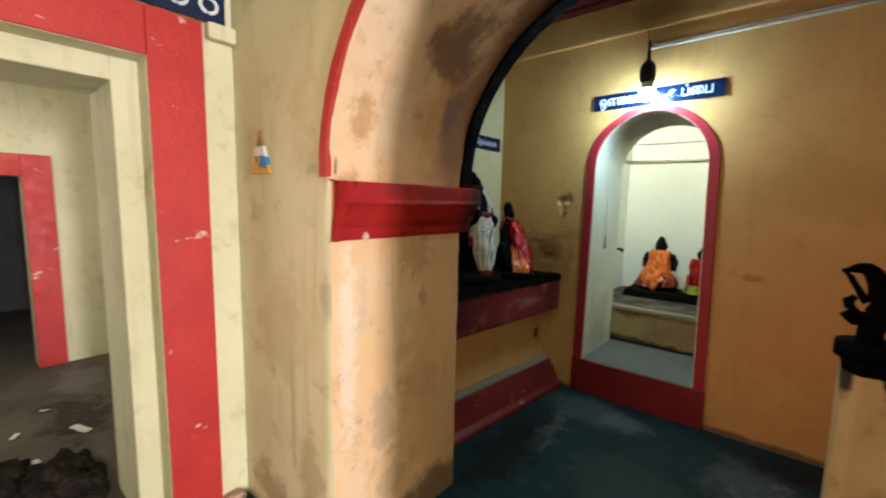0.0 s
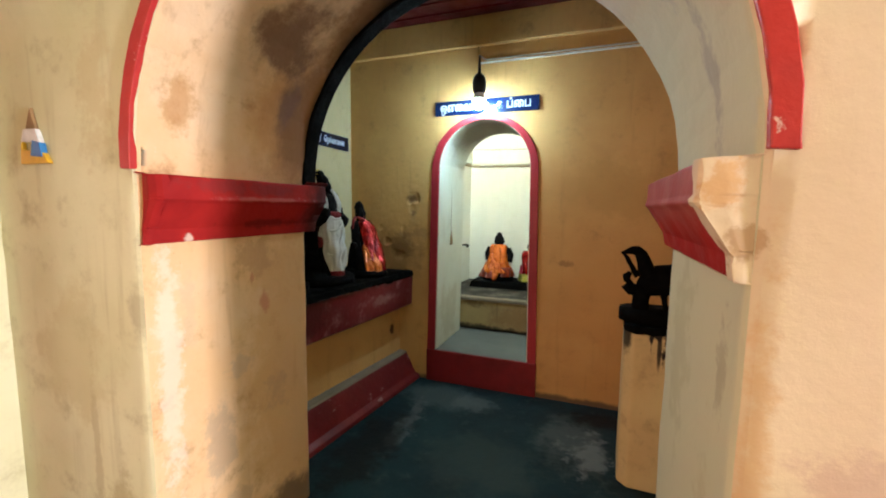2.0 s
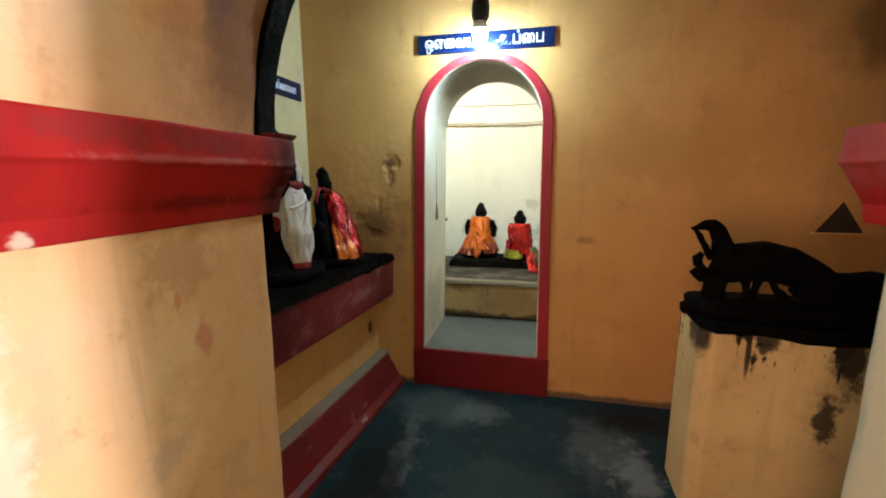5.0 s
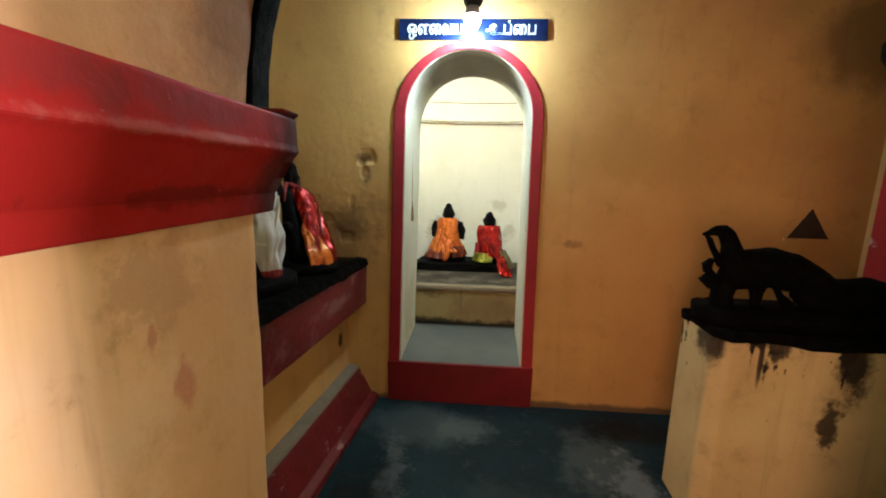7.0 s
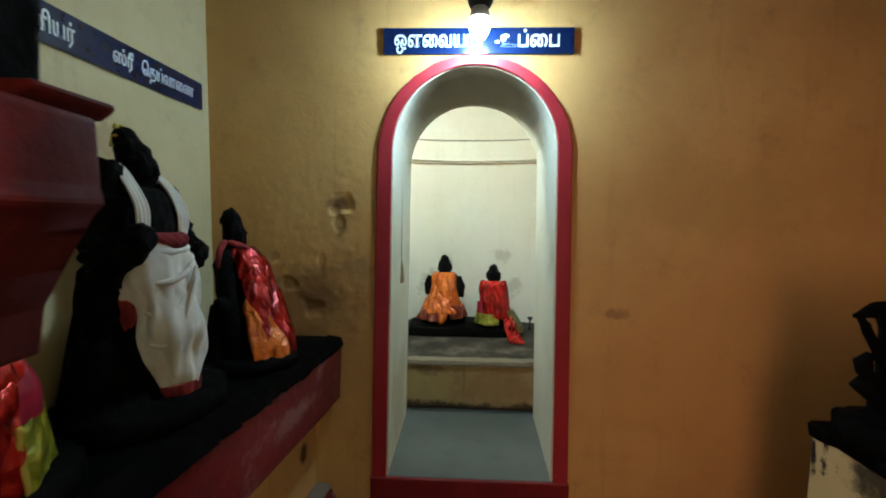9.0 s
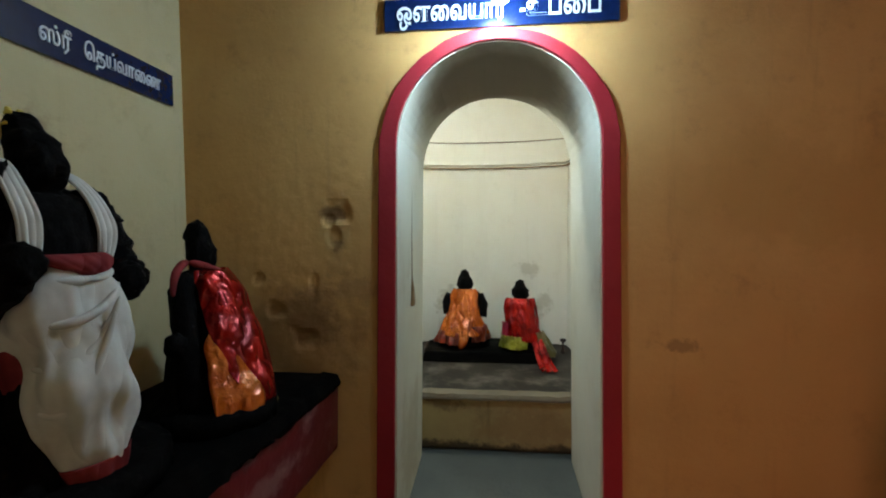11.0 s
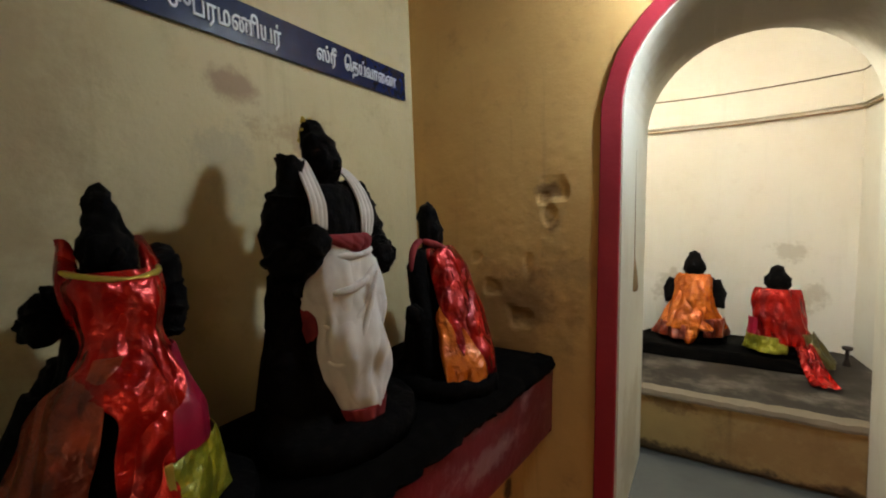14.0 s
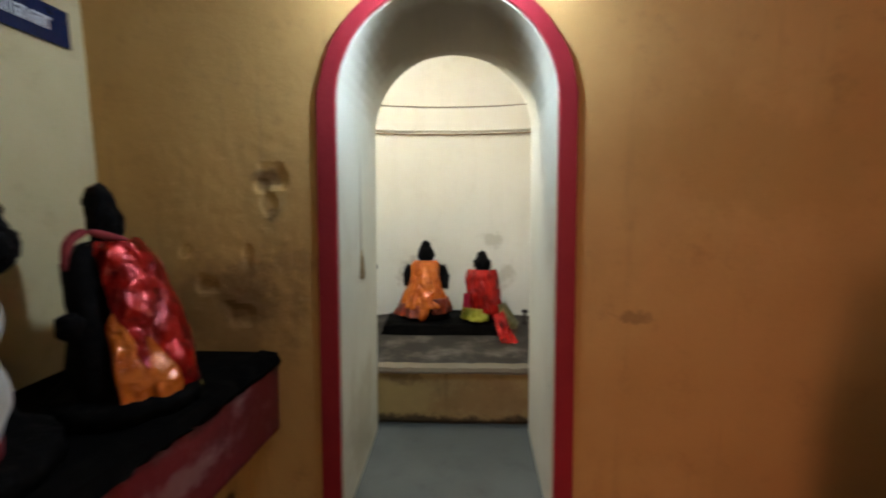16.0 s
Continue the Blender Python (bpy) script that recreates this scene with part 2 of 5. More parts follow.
m_shrine = plaster("shrine_plaster", (0.67, 0.38, 0.135), (0.58, 0.31, 0.105), (0.33, 0.18, 0.065), dirt=0.65, stains_and_shade=[
    ((1.25, 0.0, 0.75), (0.85, 0.15, 0.75), 0.9, (0.60, 0.31, 0.10), 0.5),
    ((-0.58, 0.0, 1.40), (0.07, 0.1, 0.15), 1.1, (0.50, 0.31, 0.12), 0.6),
    ((-0.585, 0.0, 1.475), (0.05, 0.1, 0.04), 0.8, (0.2, 0.1, 0.04), 0.85),
    ((-0.57, 0.0, 1.36), (0.03, 0.1, 0.03), 0.9, BROWN, 0.6),
    ((-0.5, 0.0, 1.2), (0.1, 0.1, 0.06), 1.6, (0.36, 0.2, 0.08), 0.5),
    ((-0.72, 0.0, 1.02), (0.24, 0.1, 0.24), 1.0, (0.26, 0.13, 0.05), 0.6),
    ((-0.68, 0.0, 1.1), (0.12, 0.1, 0.12), 1.4, (0.16, 0.08, 0.035), 0.55),
    ((0.62, 0.0, 1.02), (0.08, 0.1, 0.03), 1.6, BROWN, 0.45),
    ((1.0, 0.0, 1.55), (0.5, 0.1, 0.25), 1.4, (0.52, 0.29, 0.09), 0.5),
    # darker towards the upper right corner
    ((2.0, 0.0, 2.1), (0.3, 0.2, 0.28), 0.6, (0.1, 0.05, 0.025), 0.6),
    ((-0.69, -0.12, 0.42), (0.1, 0.035, 0.05), 0.6, (0.05, 0.02, 0.012), 0.9),
    # dark band along the wall's foot
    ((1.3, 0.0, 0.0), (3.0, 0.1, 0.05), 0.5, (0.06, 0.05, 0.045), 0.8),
])
m_side = plaster("side_wall_plaster", (0.62, 0.51, 0.29), (0.56, 0.45, 0.24), (0.34, 0.25, 0.13), stains_and_shade=[
    ((-1.165, -0.767, 1.75), (0.1, 0.075, 0.055), 0.8, (0.30, 0.17, 0.11), 0.7),
    # brown dirt near the arch, widened to paint in the wall's dimmer end
    ((-1.165, -1.35, 1.5), (0.1, 0.36, 0.75), 0.8, (0.36, 0.25, 0.13), 0.65),
    ((-1.165, -0.58, 1.65), (0.1, 0.17, 0.10), 1.5, (0.38, 0.25, 0.13), 0.65),
    ((-1.165, -0.80, 1.55), (0.1, 0.10, 0.14), 1.7, (0.40, 0.34, 0.22), 0.5),
    ((-1.165, -1.0, 1.2), (0.1, 0.3, 0.12), 1.5, (0.4, 0.28, 0.15), 0.4),
])
m_pedestal = plaster("pedestal_plaster", (0.66, 0.52, 0.25), (0.58, 0.42, 0.2), (0.3, 0.2, 0.1), dirt=0.7, runs=(0.83, 0.52, (0.016, 0.010, 0.007)), stains_and_shade=[
    ((1.2, -0.75, 0.85), (0.6, 0.4, 0.05), 0.9, SOOT, 0.95),
    ((1.46, -0.85, 0.72), (0.07, 0.2, 0.2), 1.1, (0.010, 0.007, 0.005), 0.96),
    ((1.4, -0.85, 0.52), (0.05, 0.2, 0.14), 1.7, (0.018, 0.011, 0.008), 0.9),
    ((0.97, -0.8, 0.79), (0.03, 0.12, 0.11), 0.8, (0.016, 0.012, 0.008), 0.92),
    ((1.12, -0.85, 0.74), (0.012, 0.2, 0.12), 0.35, (0.014, 0.009, 0.007), 0.92),
    ((1.18, -0.85, 0.78), (0.05, 0.2, 0.05), 1.2, (0.014, 0.009, 0.007), 0.9),
])
m_sanctum = plaster("sanctum_plaster", (0.74, 0.72, 0.63), (0.70, 0.67, 0.57), (0.5, 0.46, 0.36), dirt=0.3, bump=0.2, stains_and_shade=[
    ((0.3, 1.6, 1.12), (0.1, 0.3, 0.08), 1.8, (0.42, 0.38, 0.28), 0.5),
    ((-0.3, 1.6, 0.9), (0.1, 0.3, 0.12), 1.8, (0.36, 0.32, 0.22), 0.5),
    ((0.35, 1.6, 0.85), (0.14, 0.3, 0.14), 1.8, (0.36, 0.32, 0.22), 0.5),
])
m_lining = plaster("passage_plaster", (0.72, 0.69, 0.58), (0.66, 0.62, 0.5), (0.46, 0.4, 0.28), dirt=0.35, bump=0.25, stains_and_shade=[
    # unlit top of the vault: its shade painted dark brown
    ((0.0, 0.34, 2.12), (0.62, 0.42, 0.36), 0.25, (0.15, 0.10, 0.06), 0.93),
    ((-0.36, 0.3, 0.5), (0.1, 0.25, 0.3), 1.3, (0.5, 0.42, 0.28), 0.5),
])
m_altar = plaster("altar_plaster", (0.46, 0.32, 0.13), (0.36, 0.24, 0.10), (0.13, 0.08, 0.04), dirt=0.8, stains_and_shade=[
    ((0.0, 0.66, 0.26), (0.8, 0.2, 0.055), 1.3, (0.04, 0.025, 0.015), 0.9),
    ((0.2, 0.66, 0.40), (0.3, 0.2, 0.12), 1.5, (0.28, 0.15, 0.06), 0.6),
    ((-0.25, 0.66, 0.5), (0.12, 0.2, 0.06), 1.4, (0.16, 0.09, 0.04), 0.7),
])
m_red = paint("red_paint", (0.50, 0.035, 0.03), (0.42, 0.028, 0.028), (0.70, 0.52, 0.46), amount=0.092, scale=9.0)
m_band = paint("crimson_trim", (0.40, 0.026, 0.036), (0.33, 0.019, 0.028), (0.5, 0.2, 0.2), amount=0.02)
m_maroon = paint("maroon_paint", (0.19, 0.016, 0.018), (0.11, 0.010, 0.012), (0.36, 0.2, 0.19), rough=0.4, amount=0.12, scale=11.0)
m_sill = paint("dark_red_sill", (0.23, 0.013, 0.017), (0.15, 0.009, 0.012), (0.34, 0.12, 0.12), amount=0.0)
m_plinth_band = plaster("worn_maroon_edge", (0.21, 0.016, 0.02), (0.13, 0.010, 0.013), (0.42, 0.2, 0.19), rough=0.42, dirt=0.95, streaks=False, stains_and_shade=[
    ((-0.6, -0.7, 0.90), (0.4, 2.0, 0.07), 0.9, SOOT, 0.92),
    # near stretch painted darker in place of dimmer light
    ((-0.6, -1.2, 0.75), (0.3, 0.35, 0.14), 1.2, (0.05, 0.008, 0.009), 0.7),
    ((-0.58, -0.45, 0.74), (0.2, 0.3, 0.05), 1.7, (0.4, 0.22, 0.2), 0.45),
])
m_ceiling = paint("ceiling_paint", (0.13, 0.012, 0.014), (0.09, 0.01, 0.012), (0.16, 0.05, 0.05), amount=-0.02)
m_capital = paint("capital_paint", (0.40, 0.020, 0.018), (0.26, 0.013, 0.015), (0.62, 0.36, 0.32), rough=0.6, amount=0.03, scale=11.0, bump=0.2, gloss=0.08, stains_and_shade=[
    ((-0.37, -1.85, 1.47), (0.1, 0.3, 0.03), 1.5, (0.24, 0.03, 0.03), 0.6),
    # darker along the moulding's crease
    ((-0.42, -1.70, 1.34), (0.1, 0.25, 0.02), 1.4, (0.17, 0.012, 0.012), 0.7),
    # sooty far end, spread further to paint in its shade
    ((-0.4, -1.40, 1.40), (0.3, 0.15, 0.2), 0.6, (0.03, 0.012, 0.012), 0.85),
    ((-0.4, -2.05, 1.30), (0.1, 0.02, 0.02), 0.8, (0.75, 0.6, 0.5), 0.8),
    # faint painted highlight along the moulding's projecting edge
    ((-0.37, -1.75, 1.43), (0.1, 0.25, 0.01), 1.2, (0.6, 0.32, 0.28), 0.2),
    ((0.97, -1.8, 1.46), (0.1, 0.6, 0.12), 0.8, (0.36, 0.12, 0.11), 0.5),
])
m_floor = plaster("cement_floor", (0.011, 0.038, 0.046), (0.006, 0.019, 0.024), (0.055, 0.09, 0.088), rough=0.55, gloss=0.14, dirt=0.8, streaks=False, stains_and_shade=[
    ((0.72, -0.5, 0.0), (0.24, 0.32, 0.1), 0.9, (0.11, 0.135, 0.13), 0.55),
    ((0.82, -0.62, 0.0), (0.15, 0.24, 0.1), 1.8, (0.22, 0.24, 0.235), 0.55),
    ((-0.2, -0.25, 0.0), (0.36, 0.22, 0.1), 0.8, (0.085, 0.12, 0.12), 0.6),
    ((0.25, -0.9, 0.0), (0.4, 0.3, 0.1), 1.0, (0.03, 0.055, 0.055), 0.7),
    ((0.05, -0.28, 0.0), (0.2, 0.12, 0.1), 1.1, (0.14, 0.17, 0.17), 0.5),
    ((-0.3, -0.7, 0.0), (0.09, 0.42, 0.1), 1.8, (0.15, 0.17, 0.17), 0.5),
    # shade on the floor before the back wall, painted near-black
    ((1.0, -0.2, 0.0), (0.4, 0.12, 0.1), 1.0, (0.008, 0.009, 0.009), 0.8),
    # floor darker alongside the plinth
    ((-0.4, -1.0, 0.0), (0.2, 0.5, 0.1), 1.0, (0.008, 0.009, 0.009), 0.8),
])
m_inner_floor = plaster("grey_cement", (0.135, 0.14, 0.125), (0.10, 0.105, 0.095), (0.06, 0.06, 0.055), rough=0.6, dirt=0.6, streaks=False)
m_ledge = plaster("bare_cement", (0.25, 0.20, 0.14), (0.19, 0.15, 0.10), (0.1, 0.08, 0.05), streaks=False)
m_slab = stone("oiled_slab", (0.0025, 0.0022, 0.002), (0.007, 0.006, 0.005), rough=0.65, scale=9.0, gloss=0.03)
m_altar_top = stone("worn_altar_top", (0.040, 0.032, 0.025), (0.17, 0.145, 0.115), rough=0.6, scale=5.0)
m_idol = stone("black_granite", (0.003, 0.0027, 0.0027), (0.008, 0.0062, 0.006), rough=0.6, scale=40.0, bump=0.9, gloss=0.045)
m_bird = stone("soot_black_stone", (0.002, 0.002, 0.002), (0.005, 0.0045, 0.004), rough=0.8, scale=45.0, bump=0.6, gloss=0.05)
m_white = fabric("white_cotton", (0.66, 0.62, 0.56), (0.56, 0.51, 0.45), rough=0.85, sheen=0.2, crumple=0.25, gloss=0.15)
m_redsilk = fabric("red_silk", (0.54, 0.012, 0.005), (0.22, 0.003, 0.003), rough=0.25, crumple=1.0, gloss=0.6, metal=0.5, fine=0.4)
m_pinksilk = fabric("magenta_silk", (0.34, 0.004, 0.03), (0.24, 0.003, 0.018), rough=0.45, crumple=0.35, gloss=0.4, fine=0.3)
m_orange = fabric("orange_silk", (0.78, 0.17, 0.012), (0.55, 0.09, 0.006), rough=0.22, crumple=0.8, gloss=0.9, metal=0.3, fine=1.0)
m_deep = fabric("rust_brocade", (0.36, 0.045, 0.012), (0.13, 0.012, 0.004), rough=0.3, crumple=0.9, gloss=0.7, metal=0.35, fine=0.9)
m_green = fabric("green_gold_border", (0.34, 0.33, 0.02), (0.16, 0.17, 0.015), rough=0.28, crumple=0.9, gloss=0.8, metal=0.3, fine=1.5)
m_olive = fabric("dark_olive_border", (0.13, 0.10, 0.02), (0.06, 0.04, 0.01), rough=0.35, crumple=0.9, gloss=0.6, metal=0.2, fine=1.0)
m_sash = fabric("dull_red_cotton", (0.27, 0.035, 0.035), (0.18, 0.022, 0.025), rough=0.8, crumple=0.5, gloss=0.15)
m_gold = fabric("gold_edging", (0.70, 0.52, 0.10), (0.5, 0.36, 0.06), rough=0.3, crumple=0.5, metal=0.7)
m_blue = plain("navy_enamel", (0.003, 0.014, 0.06), 0.25)
m_letter = plain("white_lettering", (0.72, 0.76, 0.8), 0.5, var=0.1)
m_dark = plain("black_bakelite", (0.015, 0.016, 0.02), 0.4)
m_iron = plain("dark_iron", (0.035, 0.022, 0.015), 0.6, 0.3)
m_pvc = plain("cream_pvc", (0.62, 0.58, 0.46), 0.5)
m_wire = plain("brown_wire", (0.30, 0.18, 0.08), 0.6)
m_hole = plain("niche_shade", (0.04, 0.022, 0.012), 0.9)
m_paper = plain("litter_paper", (0.75, 0.75, 0.72), 0.7)
m_plastic_white = plain("plastic_white", (0.75, 0.76, 0.78), 0.3)
m_plastic_blue = plain("plastic_blue", (0.03, 0.20, 0.52), 0.3)
m_plastic_yellow = plain("plastic_yellow", (0.72, 0.42, 0.03), 0.3)
m_sack = fabric("dark_sacking", (0.03, 0.022, 0.018), (0.012, 0.01, 0.01), rough=0.9, crumple=0.9, gloss=0.1)
m_rubble = plaster("broken_plaster", (0.58, 0.40, 0.32), (0.48, 0.33, 0.26), (0.25, 0.18, 0.14), streaks=False)
m_earth = plaster("dusty_floor", (0.13, 0.115, 0.09), (0.09, 0.08, 0.065), (0.03, 0.027, 0.022), rough=0.85, dirt=0.9, streaks=False, stains_and_shade=[
    ((-2.7, -2.6, 0.0), (0.5, 0.2, 0.1), 1.6, (0.025, 0.022, 0.02), 0.8),
    ((-3.4, -2.5, 0.0), (0.4, 0.2, 0.1), 1.2, (0.2, 0.19, 0.19), 0.7),
])
# near-black colour stands in for the unlit inner room's shade
m_shade_wall = plaster("shade_dark_plaster", (0.05, 0.045, 0.045), (0.03, 0.028, 0.028), (0.09, 0.08, 0.09))
m_ground = plaster("courtyard_ground", (0.34, 0.27, 0.2), (0.28, 0.22, 0.16), (0.2, 0.16, 0.12), rough=0.9, streaks=False)
m_bulb = glow("bulb_glow", (0.55, 0.88, 1.0), BULB_SHRINE)
m_bulb_in = glow("inner_bulb_glow", (0.80, 1.0, 0.88), BULB_SANCTUM)


# ---- mesh helpers ----
def part(name, bm, material, parent=None, label="", smooth=False, bevel=0.0):
    me = bpy.data.meshes.new(name)
    bmesh.ops.recalc_face_normals(bm, faces=bm.faces)
    bm.to_mesh(me)
    bm.free()
    for m in (material if isinstance(material, (list, tuple)) else [material]):
        me.materials.append(m)
    if smooth:
        for p in me.polygons:
            p.use_smooth = True
    ob = new(name, me)
    if parent is not None:
        ob.parent = parent
    if bevel:
        mod = ob.modifiers.new("soft_edges", "BEVEL")
        mod.width, mod.segments, mod.limit_method, mod.angle_limit = bevel, 2, "ANGLE", radians(40)
    if label:
        ob["label"] = label
    return ob


def thing(name, at, label, category, group=""):
    ob = new(name)
    ob.empty_display_size = 0.05
    ob.location = at
    return tagged(ob, label, category, group)


def under(parent, ob):
    """Hangs a mesh with world coordinates under a thing that stands elsewhere."""
    ob.parent = parent
    ob.matrix_parent_inverse = Matrix.Translation(-parent.location)
    return ob


def boxed(x0, x1, y0, y1, z0, z1, bm=None):
    bm = bm or bmesh.new()
    bmesh.ops.create_cube(bm, size=1, matrix=Matrix.LocRotScale(((x0 + x1) / 2, (y0 + y1) / 2, (z0 + z1) / 2), None, (abs(x1 - x0), abs(y1 - y0), abs(z1 - z0))))
    return bm


clouds = bpy.data.textures.new("plaster_waves", "CLOUDS")
clouds.noise_scale, clouds.noise_depth = 0.22, 3


def uneven(ob, amount, levels=5):
    """Hand-laid plaster: the faces wave and the corners wander a little."""
    for p in ob.data.polygons:
        p.use_smooth = True
    d = ob.modifiers.new("fine_faces", "SUBSURF")
    d.subdivision_type, d.levels, d.render_levels = "SIMPLE", levels, levels
    w = ob.modifiers.new("waves", "DISPLACE")
    w.texture, w.strength, w.mid_level = clouds, amount, 0.5
    return ob


def jitter(line, amount, seed):
    rng = random.Random(seed)
    return [(a + rng.uniform(-amount, amount), b + rng.uniform(-amount, amount)) for a, b in line]


def setting(ob, label=""):
    return tagged(ob, label, kind="structure")


def arch_line(cx, half, spring, z0, n=28, foot=0.0):
    """Down the left side, over the arch, down the right; foot: how much wider it stands at the bottom."""
    arc = [(cx - half * math.cos(math.pi * i / n), spring + half * math.sin(math.pi * i / n)) for i in range(n + 1)]
    return [(cx - half - foot, z0)] + arc + [(cx + half + foot, z0)]


def arch_solid(x0, x1, y0, y1, z1, line, sill):
    """A wall between y0 and y1 with an arched opening whose outline is line."""
    bm = bmesh.new()

    def quad(a, b, c, d):
        for y in (y0, y1):
            bm.faces.new([bm.verts.new((p[0], y, p[1])) for p in (a, b, c, d)])

    a, b = line[0], line[-1]
    s0, s1 = line[1], line[-2]
    quad((x0, 0), (a[0], 0), (a[0], a[1]), (x0, a[1])) if a[1] > 0 else None
    quad((b[0], 0), (x1, 0), (x1, b[1]), (b[0], b[1])) if b[1] > 0 else None
    quad((x0, a[1]), a, s0, (x0, s0[1]))
    quad(b, (x1, b[1]), (x1, s1[1]), s1)
    quad((x0, s0[1]), s0, (s0[0], z1), (x0, z1))
    quad(s1, (x1, s1[1]), (x1, z1), (s1[0], z1))
    for p, q in zip(line[1:-1], line[2:-1]):
        quad(p, q, (q[0], z1), (p[0], z1))
    if sill > 0:
        quad((a[0], 0), (b[0], 0), b, a)
    edge = line + ([line[0]] if sill > 0 else [])
    for p, q in zip(edge, edge[1:]):
        bm.faces.new([bm.verts.new(v) for v in ((p[0], y0, p[1]), (q[0], y0, q[1]), (q[0], y1, q[1]), (p[0], y1, p[1]))])
    bmesh.ops.remove_doubles(bm, verts=bm.verts, dist=1e-4)
    return bm


def strip(inner, outer, y0, y1):
    """A raised band between two outlines of equal length."""
    bm = bmesh.new()
    for i in range(len(inner) - 1):
        a, b, c, d = inner[i], inner[i + 1], outer[i + 1], outer[i]
        for y in (y0, y1):
            bm.faces.new([bm.verts.new((p[0], y, p[1])) for p in (a, b, c, d)])
        for p, q in ((a, b), (d, c)):
            bm.faces.new([bm.verts.new(v) for v in ((p[0], y0, p[1]), (q[0], y0, q[1]), (q[0], y1, q[1]), (p[0], y1, p[1]))])
    for p, q in ((inner[0], outer[0]), (inner[-1], outer[-1])):
        bm.faces.new([bm.verts.new(v) for v in ((p[0], y0, p[1]), (q[0], y0, q[1]), (q[0], y1, q[1]), (p[0], y1, p[1]))])
    bmesh.ops.remove_doubles(bm, verts=bm.verts, dist=1e-4)
    return bm


def extrude_profile(pts, place, n0, n1):
    """A closed profile of (a, z) pairs swept from n0 to n1; place(a, z, n) gives the point."""
    bm = bmesh.new()
    e0 = [bm.verts.new(place(a, z, n0)) for a, z in pts]
    e1 = [bm.verts.new(place(a, z, n1)) for a, z in pts]
    bm.faces.new(e0)
    bm.faces.new(e1[::-1])
    for i in range(len(pts)):
        j = (i + 1) % len(pts)
        bm.faces.new((e0[i], e0[j], e1[j], e1[i]))
    return bm


def dense(rings, per=4):
    """Rings put between rings, along a smooth curve."""
    out = []
    for k in range(len(rings) - 1):
        p0, p1, p2, p3 = (np.array(rings[min(max(k + d, 0), len(rings) - 1)]) for d in (-1, 0, 1, 2))
        for j in range(per):
            u = j / per
            out.append(tuple(0.5 * ((2 * p1) + (p2 - p0) * u + (2 * p0 - 5 * p1 + 4 * p2 - p3) * u * u + (3 * p1 - p0 - 3 * p2 + p3) * u ** 3)))
    return out + [tuple(rings[-1])]


def loft(bm, rings, n=28, arc=None, folds=None, caps=True, rough=0.0, seed=0):
    """Skin over level rings (x, y, z, rx, ry). arc: degrees of an open sheet. folds: (depth, count, drift)."""
    rows = []
    for k, (x, y, z, rx, ry) in enumerate(rings):
        row = []
        m = n if arc is None else n + 1
        for i in range(m):
            w = arc[k] if isinstance(arc, list) else arc
            a = 2 * math.pi * i / n if arc is None else radians(w[0] + (w[1] - w[0]) * i / n)
            f = 1.0
            if folds:
                g = k / max(1, len(rings) - 1)
                f += folds[0] * (0.35 + g) * (1.6 * abs(math.sin(0.5 * folds[1] * a + 0.5 * folds[2] * g)) - 0.9 + 0.5 * math.sin(folds[1] * 2.3 * a - folds[2] * 0.7 * g + 1.0))
            px, py = x + rx * f * math.cos(a), y + ry * f * math.sin(a)
            if rough:
                v = noise.noise_vector(Vector((px * 14 + seed, py * 14, z * 14))) * rough
                px, py = px + v.x, py + v.y
            row.append(bm.verts.new((px, py, z)))
        rows.append(row)
    for r, s in zip(rows, rows[1:]):
        for i in range(len(r) - (0 if arc is None else 1)):
            j = (i + 1) % len(r)
            bm.faces.new((r[i], r[j], s[j], s[i]))
    if caps and arc is None:
        bm.faces.new(rows[0][::-1])
        bm.faces.new(rows[-1])
    return rows


def tube(bm, pts, n=12):
    """A closed skin round a line of (x, y, z, r) points."""
    rows = []
    for k, p in enumerate(pts):
        a, b = Vector(pts[max(0, k - 1)][:3]), Vector(pts[min(len(pts) - 1, k + 1)][:3])
        d = (b - a).normalized()
        u = d.cross(Vector((0, 1, 0.13))).normalized()
        w = d.cross(u)
        r = p[3]
        rows.append([bm.verts.new(Vector(p[:3]) + u * r * math.cos(2 * math.pi * i / n) + w * r * math.sin(2 * math.pi * i / n)) for i in range(n)])
    for r, s in zip(rows, rows[1:]):
        for i in range(n):
            bm.faces.new((r[i], r[(i + 1) % n], s[(i + 1) % n], s[i]))
    bm.faces.new(rows[0][::-1])
    bm.faces.new(rows[-1])


def ball(bm, x, y, z, rx, ry=None, rz=None, seg=16):
    bmesh.ops.create_uvsphere(bm, u_segments=seg, v_segments=seg // 2 + 2, radius=1.0,
                              matrix=Matrix.LocRotScale((x, y, z), None, (rx, ry or rx, rz or rx)))


def carved(bm, amount, scale=30.0):
    """Uneven, hand-cut surface."""
    for v in bm.verts:
        v.co += noise.noise_vector(v.co * scale) * amount


def smoothed(ob, thick=0.0, levels=1):
    if thick:
        s = ob.modifiers.new("cloth_thickness", "SOLIDIFY")
        s.thickness, s.offset = thick, 0.0
    if levels:
        d = ob.modifiers.new("smooth", "SUBSURF")
        d.levels = d.render_levels = levels
    return ob


